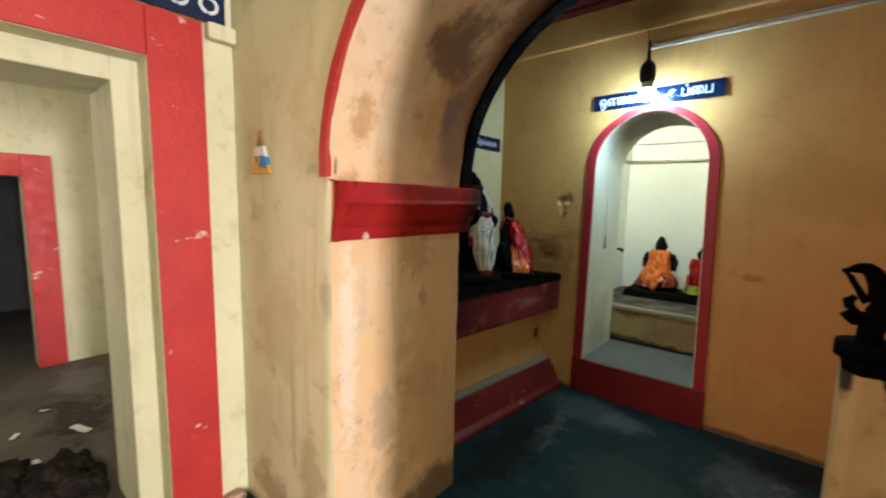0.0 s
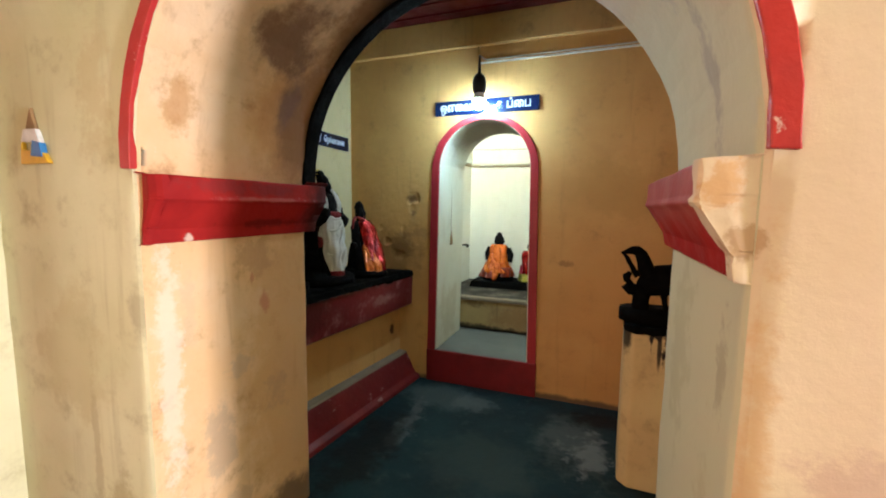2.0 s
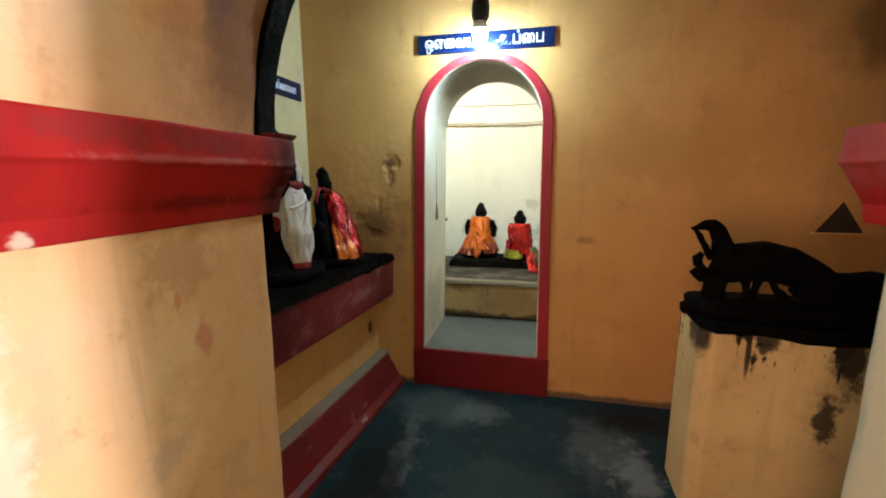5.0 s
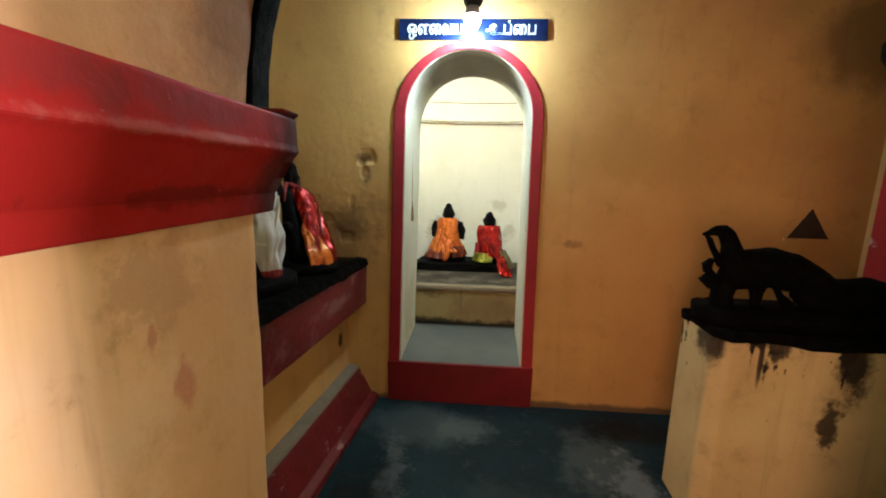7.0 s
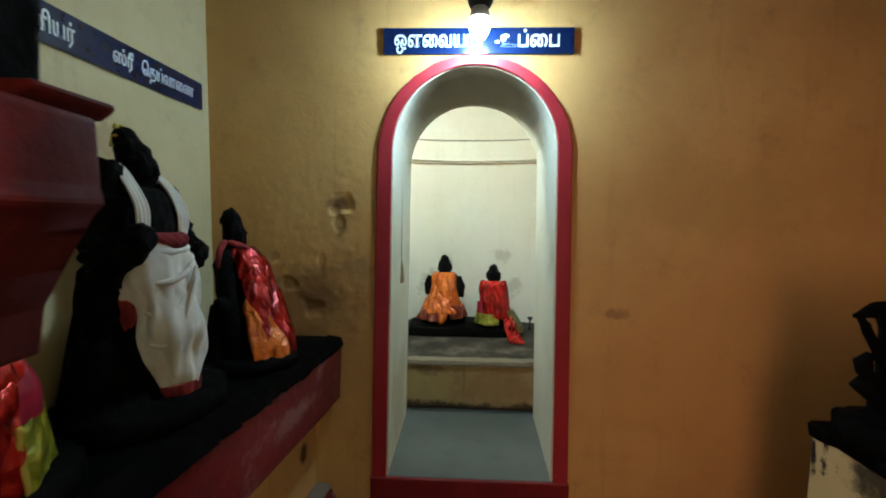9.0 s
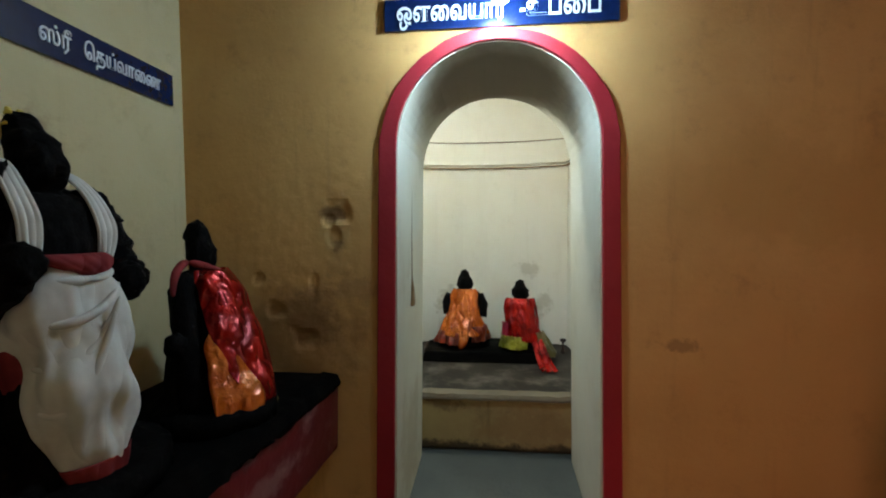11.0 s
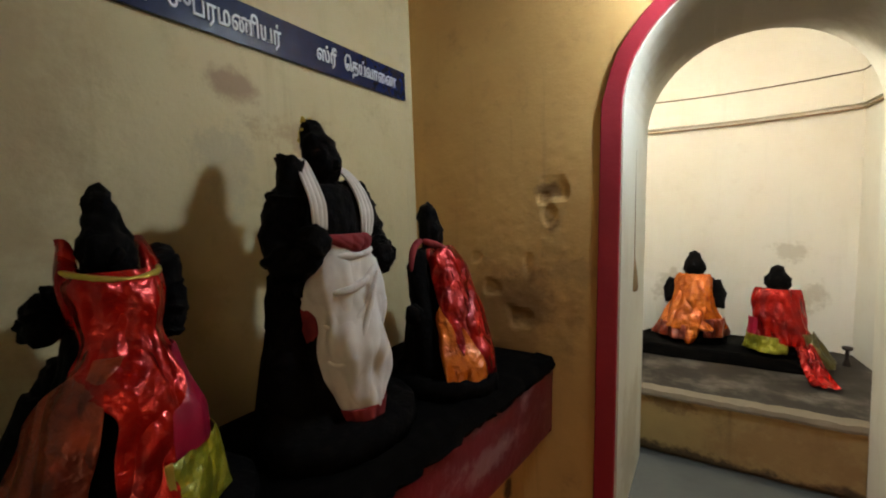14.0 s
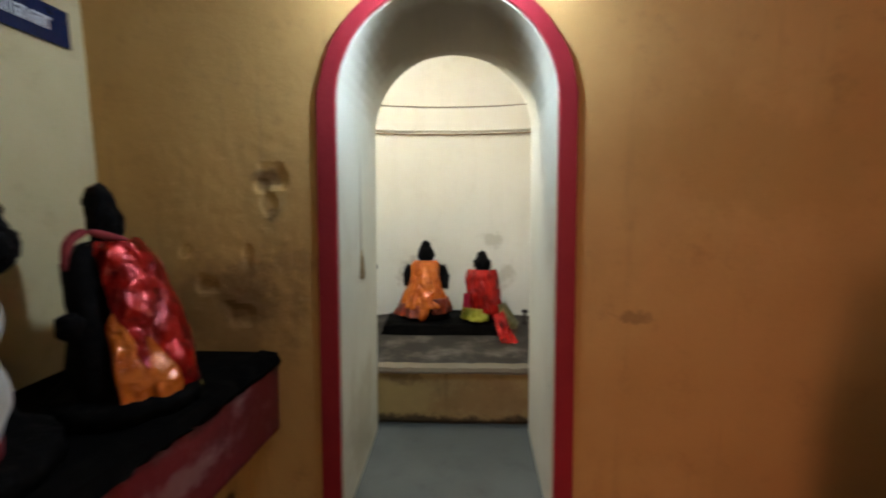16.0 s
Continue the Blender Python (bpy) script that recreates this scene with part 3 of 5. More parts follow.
def lettering(text, size, width, m, depth=0.0015):
    """Text as a mesh of that letter size, fitted to a width; its left end at the origin of m, in the plane x, y of m."""
    cu = bpy.data.curves.new("lettering", "FONT")
    cu.body, cu.size, cu.extrude, cu.resolution_u, cu.offset = text, size, depth, 3, size * 0.012
    tmp = new("lettering", cu)
    dg = bpy.context.evaluated_depsgraph_get()
    me = bpy.data.meshes.new_from_object(tmp.evaluated_get(dg))
    bpy.data.objects.remove(tmp)
    xs = [v.co.x for v in me.vertices]
    f = width / max(1e-6, max(xs) - min(xs))
    me.transform(m @ Matrix.Diagonal((f, 1, 1, 1)) @ Matrix.Translation((-min(xs), 0, 0)))
    me.materials.clear()
    me.materials.append(m_letter)
    return me


# ---- structure: the shrine room, the arch and the front hall ----
XL, XS, XR, YA0, YA1, CEIL = -1.165, -1.147, 2.17, -2.19, -1.463, 2.78
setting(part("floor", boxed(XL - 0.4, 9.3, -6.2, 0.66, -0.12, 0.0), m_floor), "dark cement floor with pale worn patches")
bm = boxed(XL, XR, YA1, 0.0, CEIL, CEIL + 0.12)
for k in range(9):
    boxed(XL + 0.0, XR, -1.40 + k * 0.155, -1.36 + k * 0.155, CEIL - 0.012, CEIL, bm)
setting(part("ceiling", bm, m_ceiling), "dark red painted boarded ceiling")
setting(part("ceiling_hall", boxed(XL - 0.4, 9.3, -6.2, YA0, 3.0, 3.12), m_hall))

door_in = arch_line(0.0, 0.35, 1.71, 0.257, foot=0.022)
door_out = arch_line(0.0, 0.411, 1.69, 0.257, foot=0.026)
wall_hole = arch_line(0.0, 0.400, 1.69, 0.257, foot=0.012)
wb = arch_solid(XL - 0.4, XR + 0.4, 0.0, 0.60, 3.0, wall_hole, 0.257)
# knocked-out plaster beside the doorway: a finer patch of the wall's face with ragged hollows
for axis, at in (("x", -0.98), ("x", -0.45), ("z", 0.88), ("z", 1.66)):
    co, no = ((at, 0, 0), (1, 0, 0)) if axis == "x" else ((0, 0, at), (0, 0, 1))
    bmesh.ops.bisect_plane(wb, geom=wb.verts[:] + wb.edges[:] + wb.faces[:], plane_co=co, plane_no=no)
patch = [f for f in wb.faces if all(abs(v.co.y) < 1e-4 and -0.981 < v.co.x < -0.449 and 0.879 < v.co.z < 1.661 for v in f.verts)]
bmesh.ops.subdivide_edges(wb, edges=list({e for f in patch for e in f.edges}), cuts=72, use_grid_fill=True)
HOLLOWS = [(-0.562, 1.478, 0.056, 0.05, 0.010), (-0.585, 1.40, 0.034, 0.04, 0.006), (-0.60, 1.455, 0.03, 0.03, 0.007),
           (-0.80, 1.13, 0.05, 0.035, 0.006), (-0.70, 1.02, 0.06, 0.05, 0.005), (-0.66, 1.23, 0.02, 0.05, 0.004), (-0.87, 1.24, 0.03, 0.03, 0.004)]
for v in wb.verts:
    if abs(v.co.y) < 1e-4 and -0.975 < v.co.x < -0.455 and 0.885 < v.co.z < 1.655:
        fade = min(1.0, (v.co.x + 0.98) / 0.05, (-0.45 - v.co.x) / 0.05, (v.co.z - 0.88) / 0.05, (1.66 - v.co.z) / 0.05)
        d = 0.0012 * noise.noise(v.co * 26.0) * fade
        for hx, hz, rx, rz, deep in HOLLOWS:
            q = math.hypot((v.co.x - hx) / rx, (v.co.z - hz) / rz) + 0.5 * noise.noise(Vector((v.co.x * 20, hx * 9, v.co.z * 20)))
            d += deep * min(1.0, max(0.0, (1.0 - q) / 0.55))
        v.co.y += d
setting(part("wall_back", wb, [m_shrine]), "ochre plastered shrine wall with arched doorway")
setting(part("trim", strip(door_in, jitter(door_out, 0.0025, 8), -0.012, 0.006), m_band, bevel=0.004), "crimson painted band round the arched doorway")
bm = boxed(-0.442, 0.442, -0.018, 0.002, 0.0, 0.259)
setting(part("trim_threshold", bm, m_sill, bevel=0.006), "dark red painted threshold riser")
# whitewashed lining of the passage
lining_out = arch_line(0.0, 0.41, 1.69, 0.252, foot=0.02)
lining_in = arch_line(0.0, 0.346, 1.71, 0.262, foot=0.018)
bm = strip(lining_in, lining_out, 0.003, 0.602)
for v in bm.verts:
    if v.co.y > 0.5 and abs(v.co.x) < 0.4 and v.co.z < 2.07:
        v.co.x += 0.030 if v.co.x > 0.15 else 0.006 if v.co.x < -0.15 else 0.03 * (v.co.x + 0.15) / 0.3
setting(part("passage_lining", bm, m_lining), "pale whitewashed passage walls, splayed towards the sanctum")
setting(part("passage_floor", boxed(-0.42, 0.42, -0.004, 0.62, 0.2, 0.261), m_inner_floor))

# high ledge over the doorway, with a sunk strip beside the lamp
bm = boxed(XL, XR, -0.045, 0.0, 2.575, CEIL)
setting(part("frieze", bm, m_shrine, bevel=0.006), "projecting plaster band under the ceiling")
bm = boxed(-0.04, XR, -0.02, 0.0, 2.452, 2.462)
setting(part("frieze_ledge", bm, m_sanctum, bevel=0.002))
bm = boxed(-0.052, -0.04, -0.03, 0.0, 2.452, 2.575)
setting(part("frieze_stop", bm, m_shrine, bevel=0.003))

arch_in = arch_line(0.30, 0.745, 1.52, 0.0)
arch_out = arch_line(0.30, 0.795, 1.52, 1.51)
setting(part("wall_hall_front", boxed(2.301, 9.3, YA0, YA1, 0.0, 3.0), m_hall))
wa = arch_solid(XL - 0.4, 2.3, YA0, YA1, 3.0, arch_in, 0.0)
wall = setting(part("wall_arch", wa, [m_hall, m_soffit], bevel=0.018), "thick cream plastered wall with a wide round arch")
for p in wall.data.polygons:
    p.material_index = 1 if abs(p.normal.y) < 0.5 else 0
uneven(wall, 0.011)
rib_in = arch_line(0.30, 0.738, 1.52, 1.505)[:17]
rib_out = arch_line(0.30, 0.86, 1.52, 1.505)[:17]
setting(part("arch_rib", strip(rib_in, rib_out, YA1 - 0.012, -1.385), m_bird, bevel=0.01), "soot-blackened inner edge of the arch")
band_in = arch_line(0.30, 0.752, 1.52, 1.51)
setting(part("trim_arch", strip(jitter(band_in, 0.0015, 5), jitter(arch_out, 0.0025, 6), YA0 - 0.012, YA0 + 0.012), m_red, bevel=0.003), "red painted band round the wide arch")

# capitals: moulded, run along each side of the arch
CAP = [(-0.04, 1.29), (0.016, 1.292), (0.024, 1.335), (0.030, 1.345), (0.074, 1.415), (0.084, 1.425), (0.080, 1.44), (0.078, 1.498), (-0.04, 1.502)]
LIP = [(-0.04, 1.5), (0.06, 1.5), (0.072, 1.508), (0.074, 1.515), (-0.04, 1.518)]


def worn_end(x0, s, seed):
    """A rough plaster end that slopes out of the wall's face and wraps the moulding's end."""
    random.seed(seed)
    bm = bmesh.new()
    outline = []
    for (a0, z0), (a1, z1) in zip(CAP[1:-1], CAP[2:-1]):
        outline += [(a0 + (a1 - a0) * u, z0 + (z1 - z0) * u) for u in (0.0, 0.33, 0.66)]
    outline = [(-0.035, 1.286), (-0.01, 1.288)] + outline + [CAP[-2], (-0.01, 1.503), (-0.035, 1.505)]
    steps = ((-0.2, 0.0, 0.05), (-0.06, 0.2, 0.018), (0.0, 0.5, 0.006), (0.0, 0.8, 0.001), (0.002, 0.97, 0.003), (0.003, 1.02, 0.012), (0.003, 1.02, 0.045))
    if s > 0:
        steps = ((-0.05, 0.0, 0.03), (0.0, 0.55, 0.002), (0.0, 0.85, 0.008), (0.002, 1.0, 0.02), (0.002, 1.01, 0.036))
    rows = []
    for k, (shift, f, dy) in enumerate(steps):
        row = []
        for a, z in outline:
            r = 0.0035 if k else 0.0
            last = random.uniform(-0.012, 0.02) if k == len(steps) - 1 else random.uniform(-r, r) * 0.12
            row.append(bm.verts.new((x0 + s * (a * f + shift + random.uniform(-r, r) * (k < len(steps) - 2)), YA0 + (0.003 + max(0.0, -(a * f + shift)) * 0.25 if s < 0 and dy < 0.004 or k < 3 and s < 0 else dy) + last, 1.395 + (z - 1.395) * (0.985 + 0.02 * f) + random.uniform(-r, r) * 0.5)))
        rows.append(row)
    for p, q in zip(rows, rows[1:]):
        for i in range(len(p) - 1):
            bm.faces.new((p[i], p[i + 1], q[i + 1], q[i]))
    bmesh.ops.recalc_face_normals(bm, faces=bm.faces)
    return bm


for side, x0, s in (("left", -0.445, 1.0), ("right", 1.045, -1.0)):
    cap = thing("capital", (x0, YA0, 1.29), "red painted moulded plaster capital on the arch pier", "capital", "arch capitals")
    cap["kind"] = "structure"
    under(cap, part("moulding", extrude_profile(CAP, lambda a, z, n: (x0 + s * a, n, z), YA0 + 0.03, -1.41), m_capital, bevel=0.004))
    uneven(cap.children[0], 0.007, 4)
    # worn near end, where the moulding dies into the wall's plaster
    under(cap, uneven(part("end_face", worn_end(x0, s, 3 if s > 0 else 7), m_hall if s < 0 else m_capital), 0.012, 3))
    if s > 0:
        bm = bmesh.new()
        bmesh.ops.create_icosphere(bm, subdivisions=4, radius=1.0)
        for v in bm.verts:
            n = v.co.copy()
            v.co = Vector((-0.425 + 0.05 * n.x, -1.42 + 0.035 * n.y, 1.435 + 0.06 * n.z))
            v.co += noise.noise_vector(n * 1.8) * 0.010 + noise.noise_vector(n * 5.0) * 0.005
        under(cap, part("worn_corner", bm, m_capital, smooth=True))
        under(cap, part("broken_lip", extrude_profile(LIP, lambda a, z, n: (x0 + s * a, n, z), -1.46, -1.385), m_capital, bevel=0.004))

setting(part("wall_left", boxed(XL - 0.4, XS, YA1, 0.0, 0.0, 3.0), m_side), "cream plastered side wall behind the idols")
setting(part("wall_right", boxed(XR, XR + 0.3, YA1, 0.0, 0.0, 3.0), m_shrine))
setting(part("door_frame_right", boxed(XR - 0.03, XR + 0.001, -0.30, -0.06, 0.0, 1.75), m_red, bevel=0.005), "red painted door jamb in the side wall")

# front hall: left wall with a stepped doorway
DY0, DY1, DZ = -2.51, -3.55, 1.965
bm = boxed(XL - 0.45, XL, DY0, YA0, 0.0, 3.0)
setting(part("wall_hall_left", bm, m_hall))
setting(part("wall_hall_left", boxed(XL - 0.45, XL, DY1, DY0, DZ, 3.0), m_hall))
setting(part("wall_hall_left", boxed(XL - 0.45, XL, -4.1, DY1, 0.0, 3.0), m_hall))
setting(part("wall_hall_left", boxed(XL - 0.45, XL, -5.6, -4.1, 2.2, 3.0), m_hall))
setting(part("wall_hall_left", boxed(XL - 0.45, XL, -6.0, -5.6, 0.0, 3.0), m_hall))
door = thing("door_1", (XL, DY0, 0.0), "red painted doorway surround with stepped cream jambs", "doorway")
door["kind"] = "structure"
for name, y0, y1, z0, z1 in (("jamb", DY0 + 0.002, DY0 + 0.2, 0.0, 2.15), ("jamb", DY1 - 0.2, DY1 - 0.002, 0.0, 2.15), ("lintel", DY1 - 0.001, DY0 + 0.001, DZ + 0.002, 2.15)):
    under(door, part(name, boxed(XL - 0.02, XL + 0.012, y0, y1, z0, z1), m_red, bevel=0.004))
for name, y0, y1, z0, z1 in (("inner_jamb", DY0 - 0.09, DY0 - 0.0, 0.0, DZ), ("inner_jamb", DY1, DY1 + 0.09, 0.0, DZ), ("inner_lintel", DY1 + 0.09, DY0 - 0.09, DZ - 0.09, DZ)):
    under(door, part(name, boxed(XL - 0.5, XL - 0.11, y0, y1, z0, z1), m_hall, bevel=0.006))
# wall behind the walker, and a far door at the hall's end
setting(part("wall_hall_back", boxed(XL - 0.45, 9.3, -6.3, -6.0, 0.0, 3.0), m_hall))
setting(part("wall_hall_right", boxed(9.0, 9.3, -3.1, YA0, 0.0, 3.0), m_hall))
setting(part("wall_hall_right", boxed(9.0, 9.3, -3.9, -3.1, 2.15, 3.0), m_hall))
setting(part("wall_hall_right", boxed(9.0, 9.3, -6.0, -3.9, 0.0, 3.0), m_hall))
setting(part("ground", boxed(-60, 60, -60, 60, -0.4, -0.13), m_ground), "dusty courtyard ground outside")

# side room beyond the stepped doorway
setting(part("floor_side_room", boxed(-6.5, XL - 0.4, -4.0, -1.9, -0.12, 0.001), m_earth), "dusty dark floor with litter")
setting(part("ceiling_side_room", boxed(-6.5, XL - 0.45, -4.1, -1.9, 2.8, 2.9), m_hall))
setting(part("wall_side_room", boxed(-3.9, XL - 0.45, -2.14, -1.9, 0.0, 2.8), m_hall))
setting(part("wall_side_far", boxed(-4.15, -3.9, -2.68, -1.9, 0.0, 2.8), m_hall))
setting(part("wall_side_far", boxed(-4.15, -3.9, -3.5, -2.68, 1.58, 2.8), m_hall))
setting(part("wall_side_far", boxed(-4.15, -3.9, -4.1, -3.5, 0.0, 2.8), m_hall))
# unseen wall with a gap added for the side room's fill light
for x0, x1, z0, z1 in ((-6.5, -3.05, 0.0, 2.8), (-2.15, XL - 0.45, 0.0, 2.8), (-3.05, -2.15, 0.0, 1.05), (-3.05, -2.15, 2.15, 2.8)):
    setting(part("wall_side_room", boxed(x0, x1, -4.15, -4.0, z0, z1), m_hall))
# inner room walls, coloured dark in place of shade
setting(part("wall_side_room", boxed(-6.6, -6.5, -4.1, -1.9, 0.0, 2.8), m_shade_wall))
setting(part("wall_side_room", boxed(-6.5, -4.15, -2.0, -1.9, 0.0, 2.8), m_shade_wall))
door = thing("door_2", (-3.9, -2.68, 0.0), "red painted frame of a dark inner doorway", "doorway")
door["kind"] = "structure"
for name, y0, y1, z0, z1 in (("jamb", -2.68, -2.5, 0.0, 1.75), ("jamb", -3.68, -3.5, 0.0, 1.75), ("lintel", -3.5, -2.68, 1.58, 1.75)):
    under(door, part(name, boxed(-3.92, -3.885, y0, y1, z0, z1), m_red, bevel=0.004))

# sanctum behind the arched doorway: a shallow bowed back wall with splayed sides
PLAN = [(-0.372, 0.60), (-0.66, 0.602), (-0.57, 1.60), (-0.38, 1.655), (-0.19, 1.685), (0.0, 1.695), (0.19, 1.685), (0.38, 1.655), (0.57, 1.60), (0.66, 0.602), (0.372, 0.60)]


def apse(z0, z1, out, thick):
    """A wall along the sanctum's plan, pushed inwards by out."""
    c = Vector((0.0, 1.0))
    bm = bmesh.new()
    inner = [Vector(p) + (c - Vector(p)).normalized() * out for p in PLAN]
    outer = [Vector(p) - (c - Vector(p)).normalized() * thick for p in PLAN]
    for i in range(1, len(PLAN) - 2):
        a, b, d, e = inner[i], inner[i + 1], outer[i + 1], outer[i]
        lo = [bm.verts.new((p.x, p.y, z0)) for p in (a, b, d, e)]
        hi = [bm.verts.new((p.x, p.y, z1)) for p in (a, b, d, e)]
        bm.faces.new(lo[::-1]), bm.faces.new(hi)
        for j in range(4):
            bm.faces.new((lo[j], lo[(j + 1) % 4], hi[(j + 1) % 4], hi[j]))
    bmesh.ops.remove_doubles(bm, verts=bm.verts, dist=1e-4)
    return bm


setting(part("wall_sanctum", apse(0.1, 3.05, 0.0, 0.12), m_sanctum), "whitewashed bowed sanctum wall")
setting(part("frieze_sanctum", apse(1.9, 2.065, 0.03, -0.0), m_sanctum, bevel=0.006), "plain plaster frieze on the sanctum wall")
setting(part("trim_sanctum", apse(1.876, 1.882, 0.034, -0.0), m_wire, bevel=0.002), "thin brown ledge line below the frieze")
setting(part("trim_sanctum", apse(2.067, 2.071, 0.033, -0.0), m_ledge, bevel=0.002), "thin ledge line above the frieze")
setting(part("ceiling_sanctum", boxed(-0.9, 0.9, 0.55, 1.8, 3.0, 3.1), m_sanctum))
setting(part("floor_sanctum", boxed(-0.9, 0.9, 0.6, 1.75, 0.15, 0.255), m_inner_floor))
setting(part("wall_sanctum_front", boxed(-0.9, -0.405, 0.604, 0.614, 0.2, 3.0), m_sanctum))
setting(part("wall_sanctum_front", boxed(0.425, 0.9, 0.604, 0.614, 0.2, 3.0), m_sanctum))

# ---- things of the shrine room ----
# long plinth along the side wall
YP0, YP1 = -1.46, -0.002
plinth = thing("idol_plinth", (-0.9, -0.7, 0.0), "long plastered plinth with worn maroon edge and oily black top", "plinth")
under(plinth, part("body", boxed(XL + 0.002, -0.69, YP0, YP1, 0.0, 0.61), m_shrine))
SLAB = [(XL + 0.003, 0.612), (-0.585, 0.612), (-0.57, 0.63), (-0.566, 0.86), (-0.585, 0.884), (XL + 0.003, 0.884)]
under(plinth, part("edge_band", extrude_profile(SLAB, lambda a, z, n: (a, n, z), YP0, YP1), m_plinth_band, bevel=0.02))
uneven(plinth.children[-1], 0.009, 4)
under(plinth, part("top", extrude_profile([(XL + 0.004, 0.882), (-0.60, 0.882), (-0.612, 0.896), (XL + 0.004, 0.9)], lambda a, z, n: (a, n, z), YP0, YP1 - 0.002), m_slab, bevel=0.004))
SKIRT = [(-0.689, 0.0), (-0.50, 0.0), (-0.505, 0.03), (-0.545, 0.05), (-0.615, 0.185), (-0.625, 0.2), (-0.689, 0.2)]
under(plinth, part("skirt", extrude_profile(SKIRT, lambda a, z, n: (a, n, z), YP0, YP1), m_maroon, bevel=0.006))
under(plinth, part("skirt_ledge", extrude_profile([(-0.689, 0.201), (-0.622, 0.201), (-0.63, 0.212), (-0.689, 0.218)], lambda a, z, n: (a, n, z), YP0, YP1), m_ledge))
random.seed(33)
bm = bmesh.new()
crust_rows = [[], [], [], []]
drip = 0.02
for k in range(53):
    y = YP0 + (YP1 - 0.006 - YP0) * k / 52
    drip = min(0.06, max(0.006, drip + random.uniform(-0.012, 0.012)))
    lip = random.uniform(-0.003, 0.003)
    for row, x, z in zip(crust_rows, (-0.567 + 0.02 * (drip < 0.012), -0.559 + lip, -0.572 + lip, -0.63), (0.872 - drip, 0.868, 0.895, 0.9025)):
        row.append(bm.verts.new((x, y, z + random.uniform(-0.002, 0.002))))
for lower, upper in zip(crust_rows, crust_rows[1:]):
    for k in range(52):
        bm.faces.new((lower[k], lower[k + 1], upper[k + 1], upper[k]))
bmesh.ops.recalc_face_normals(bm, faces=bm.faces)
under(plinth, part("oil_crust", bm, m_slab))
TOP = 0.899


SLANT = 0.105
for ob in plinth.children:
    for v in ob.data.vertices:
        if v.co.x > -1.0:
            v.co.x += SLANT * v.co.y


def idol(name, base, body, arms, label):
    """A stone figure cut in one block: plinth foot, body rings, arm masses."""
    bm = bmesh.new()
    loft(bm, base, 24)
    loft(bm, body, 28)
    for a in arms:
        if isinstance(a, tuple):
            ball(bm, *a)
        else:
            tube(bm, a, 12)
    bmesh.ops.subdivide_edges(bm, edges=bm.edges, cuts=1, use_grid_fill=True)
    carved(bm, 0.008, 55.0)
    carved(bm, 0.006, 15.0)
    ob = part(name, bm, m_idol, smooth=True)
    return tagged(ob, label, "statue")


# tall standing figure in white cloth
CX, CY = -0.905, -0.715


def armlets(line, every=2, grow=1.22):
    """Carved bands round a limb: short swollen rings along its line."""
    out = []
    for k, (a, b) in enumerate(zip(line, line[1:])):
        for u in (0.0, 0.35, 0.5, 0.65):
            f = grow if u == 0.5 and k % every == 0 else 1.0
            out.append(tuple(a[c] + (b[c] - a[c]) * u for c in range(3)) + ((a[3] + (b[3] - a[3]) * u) * f,))
    return out + [line[-1]]


def around(rows):
    return [(CX + r[0], CY + r[1]) + tuple(r[2:]) for r in rows]


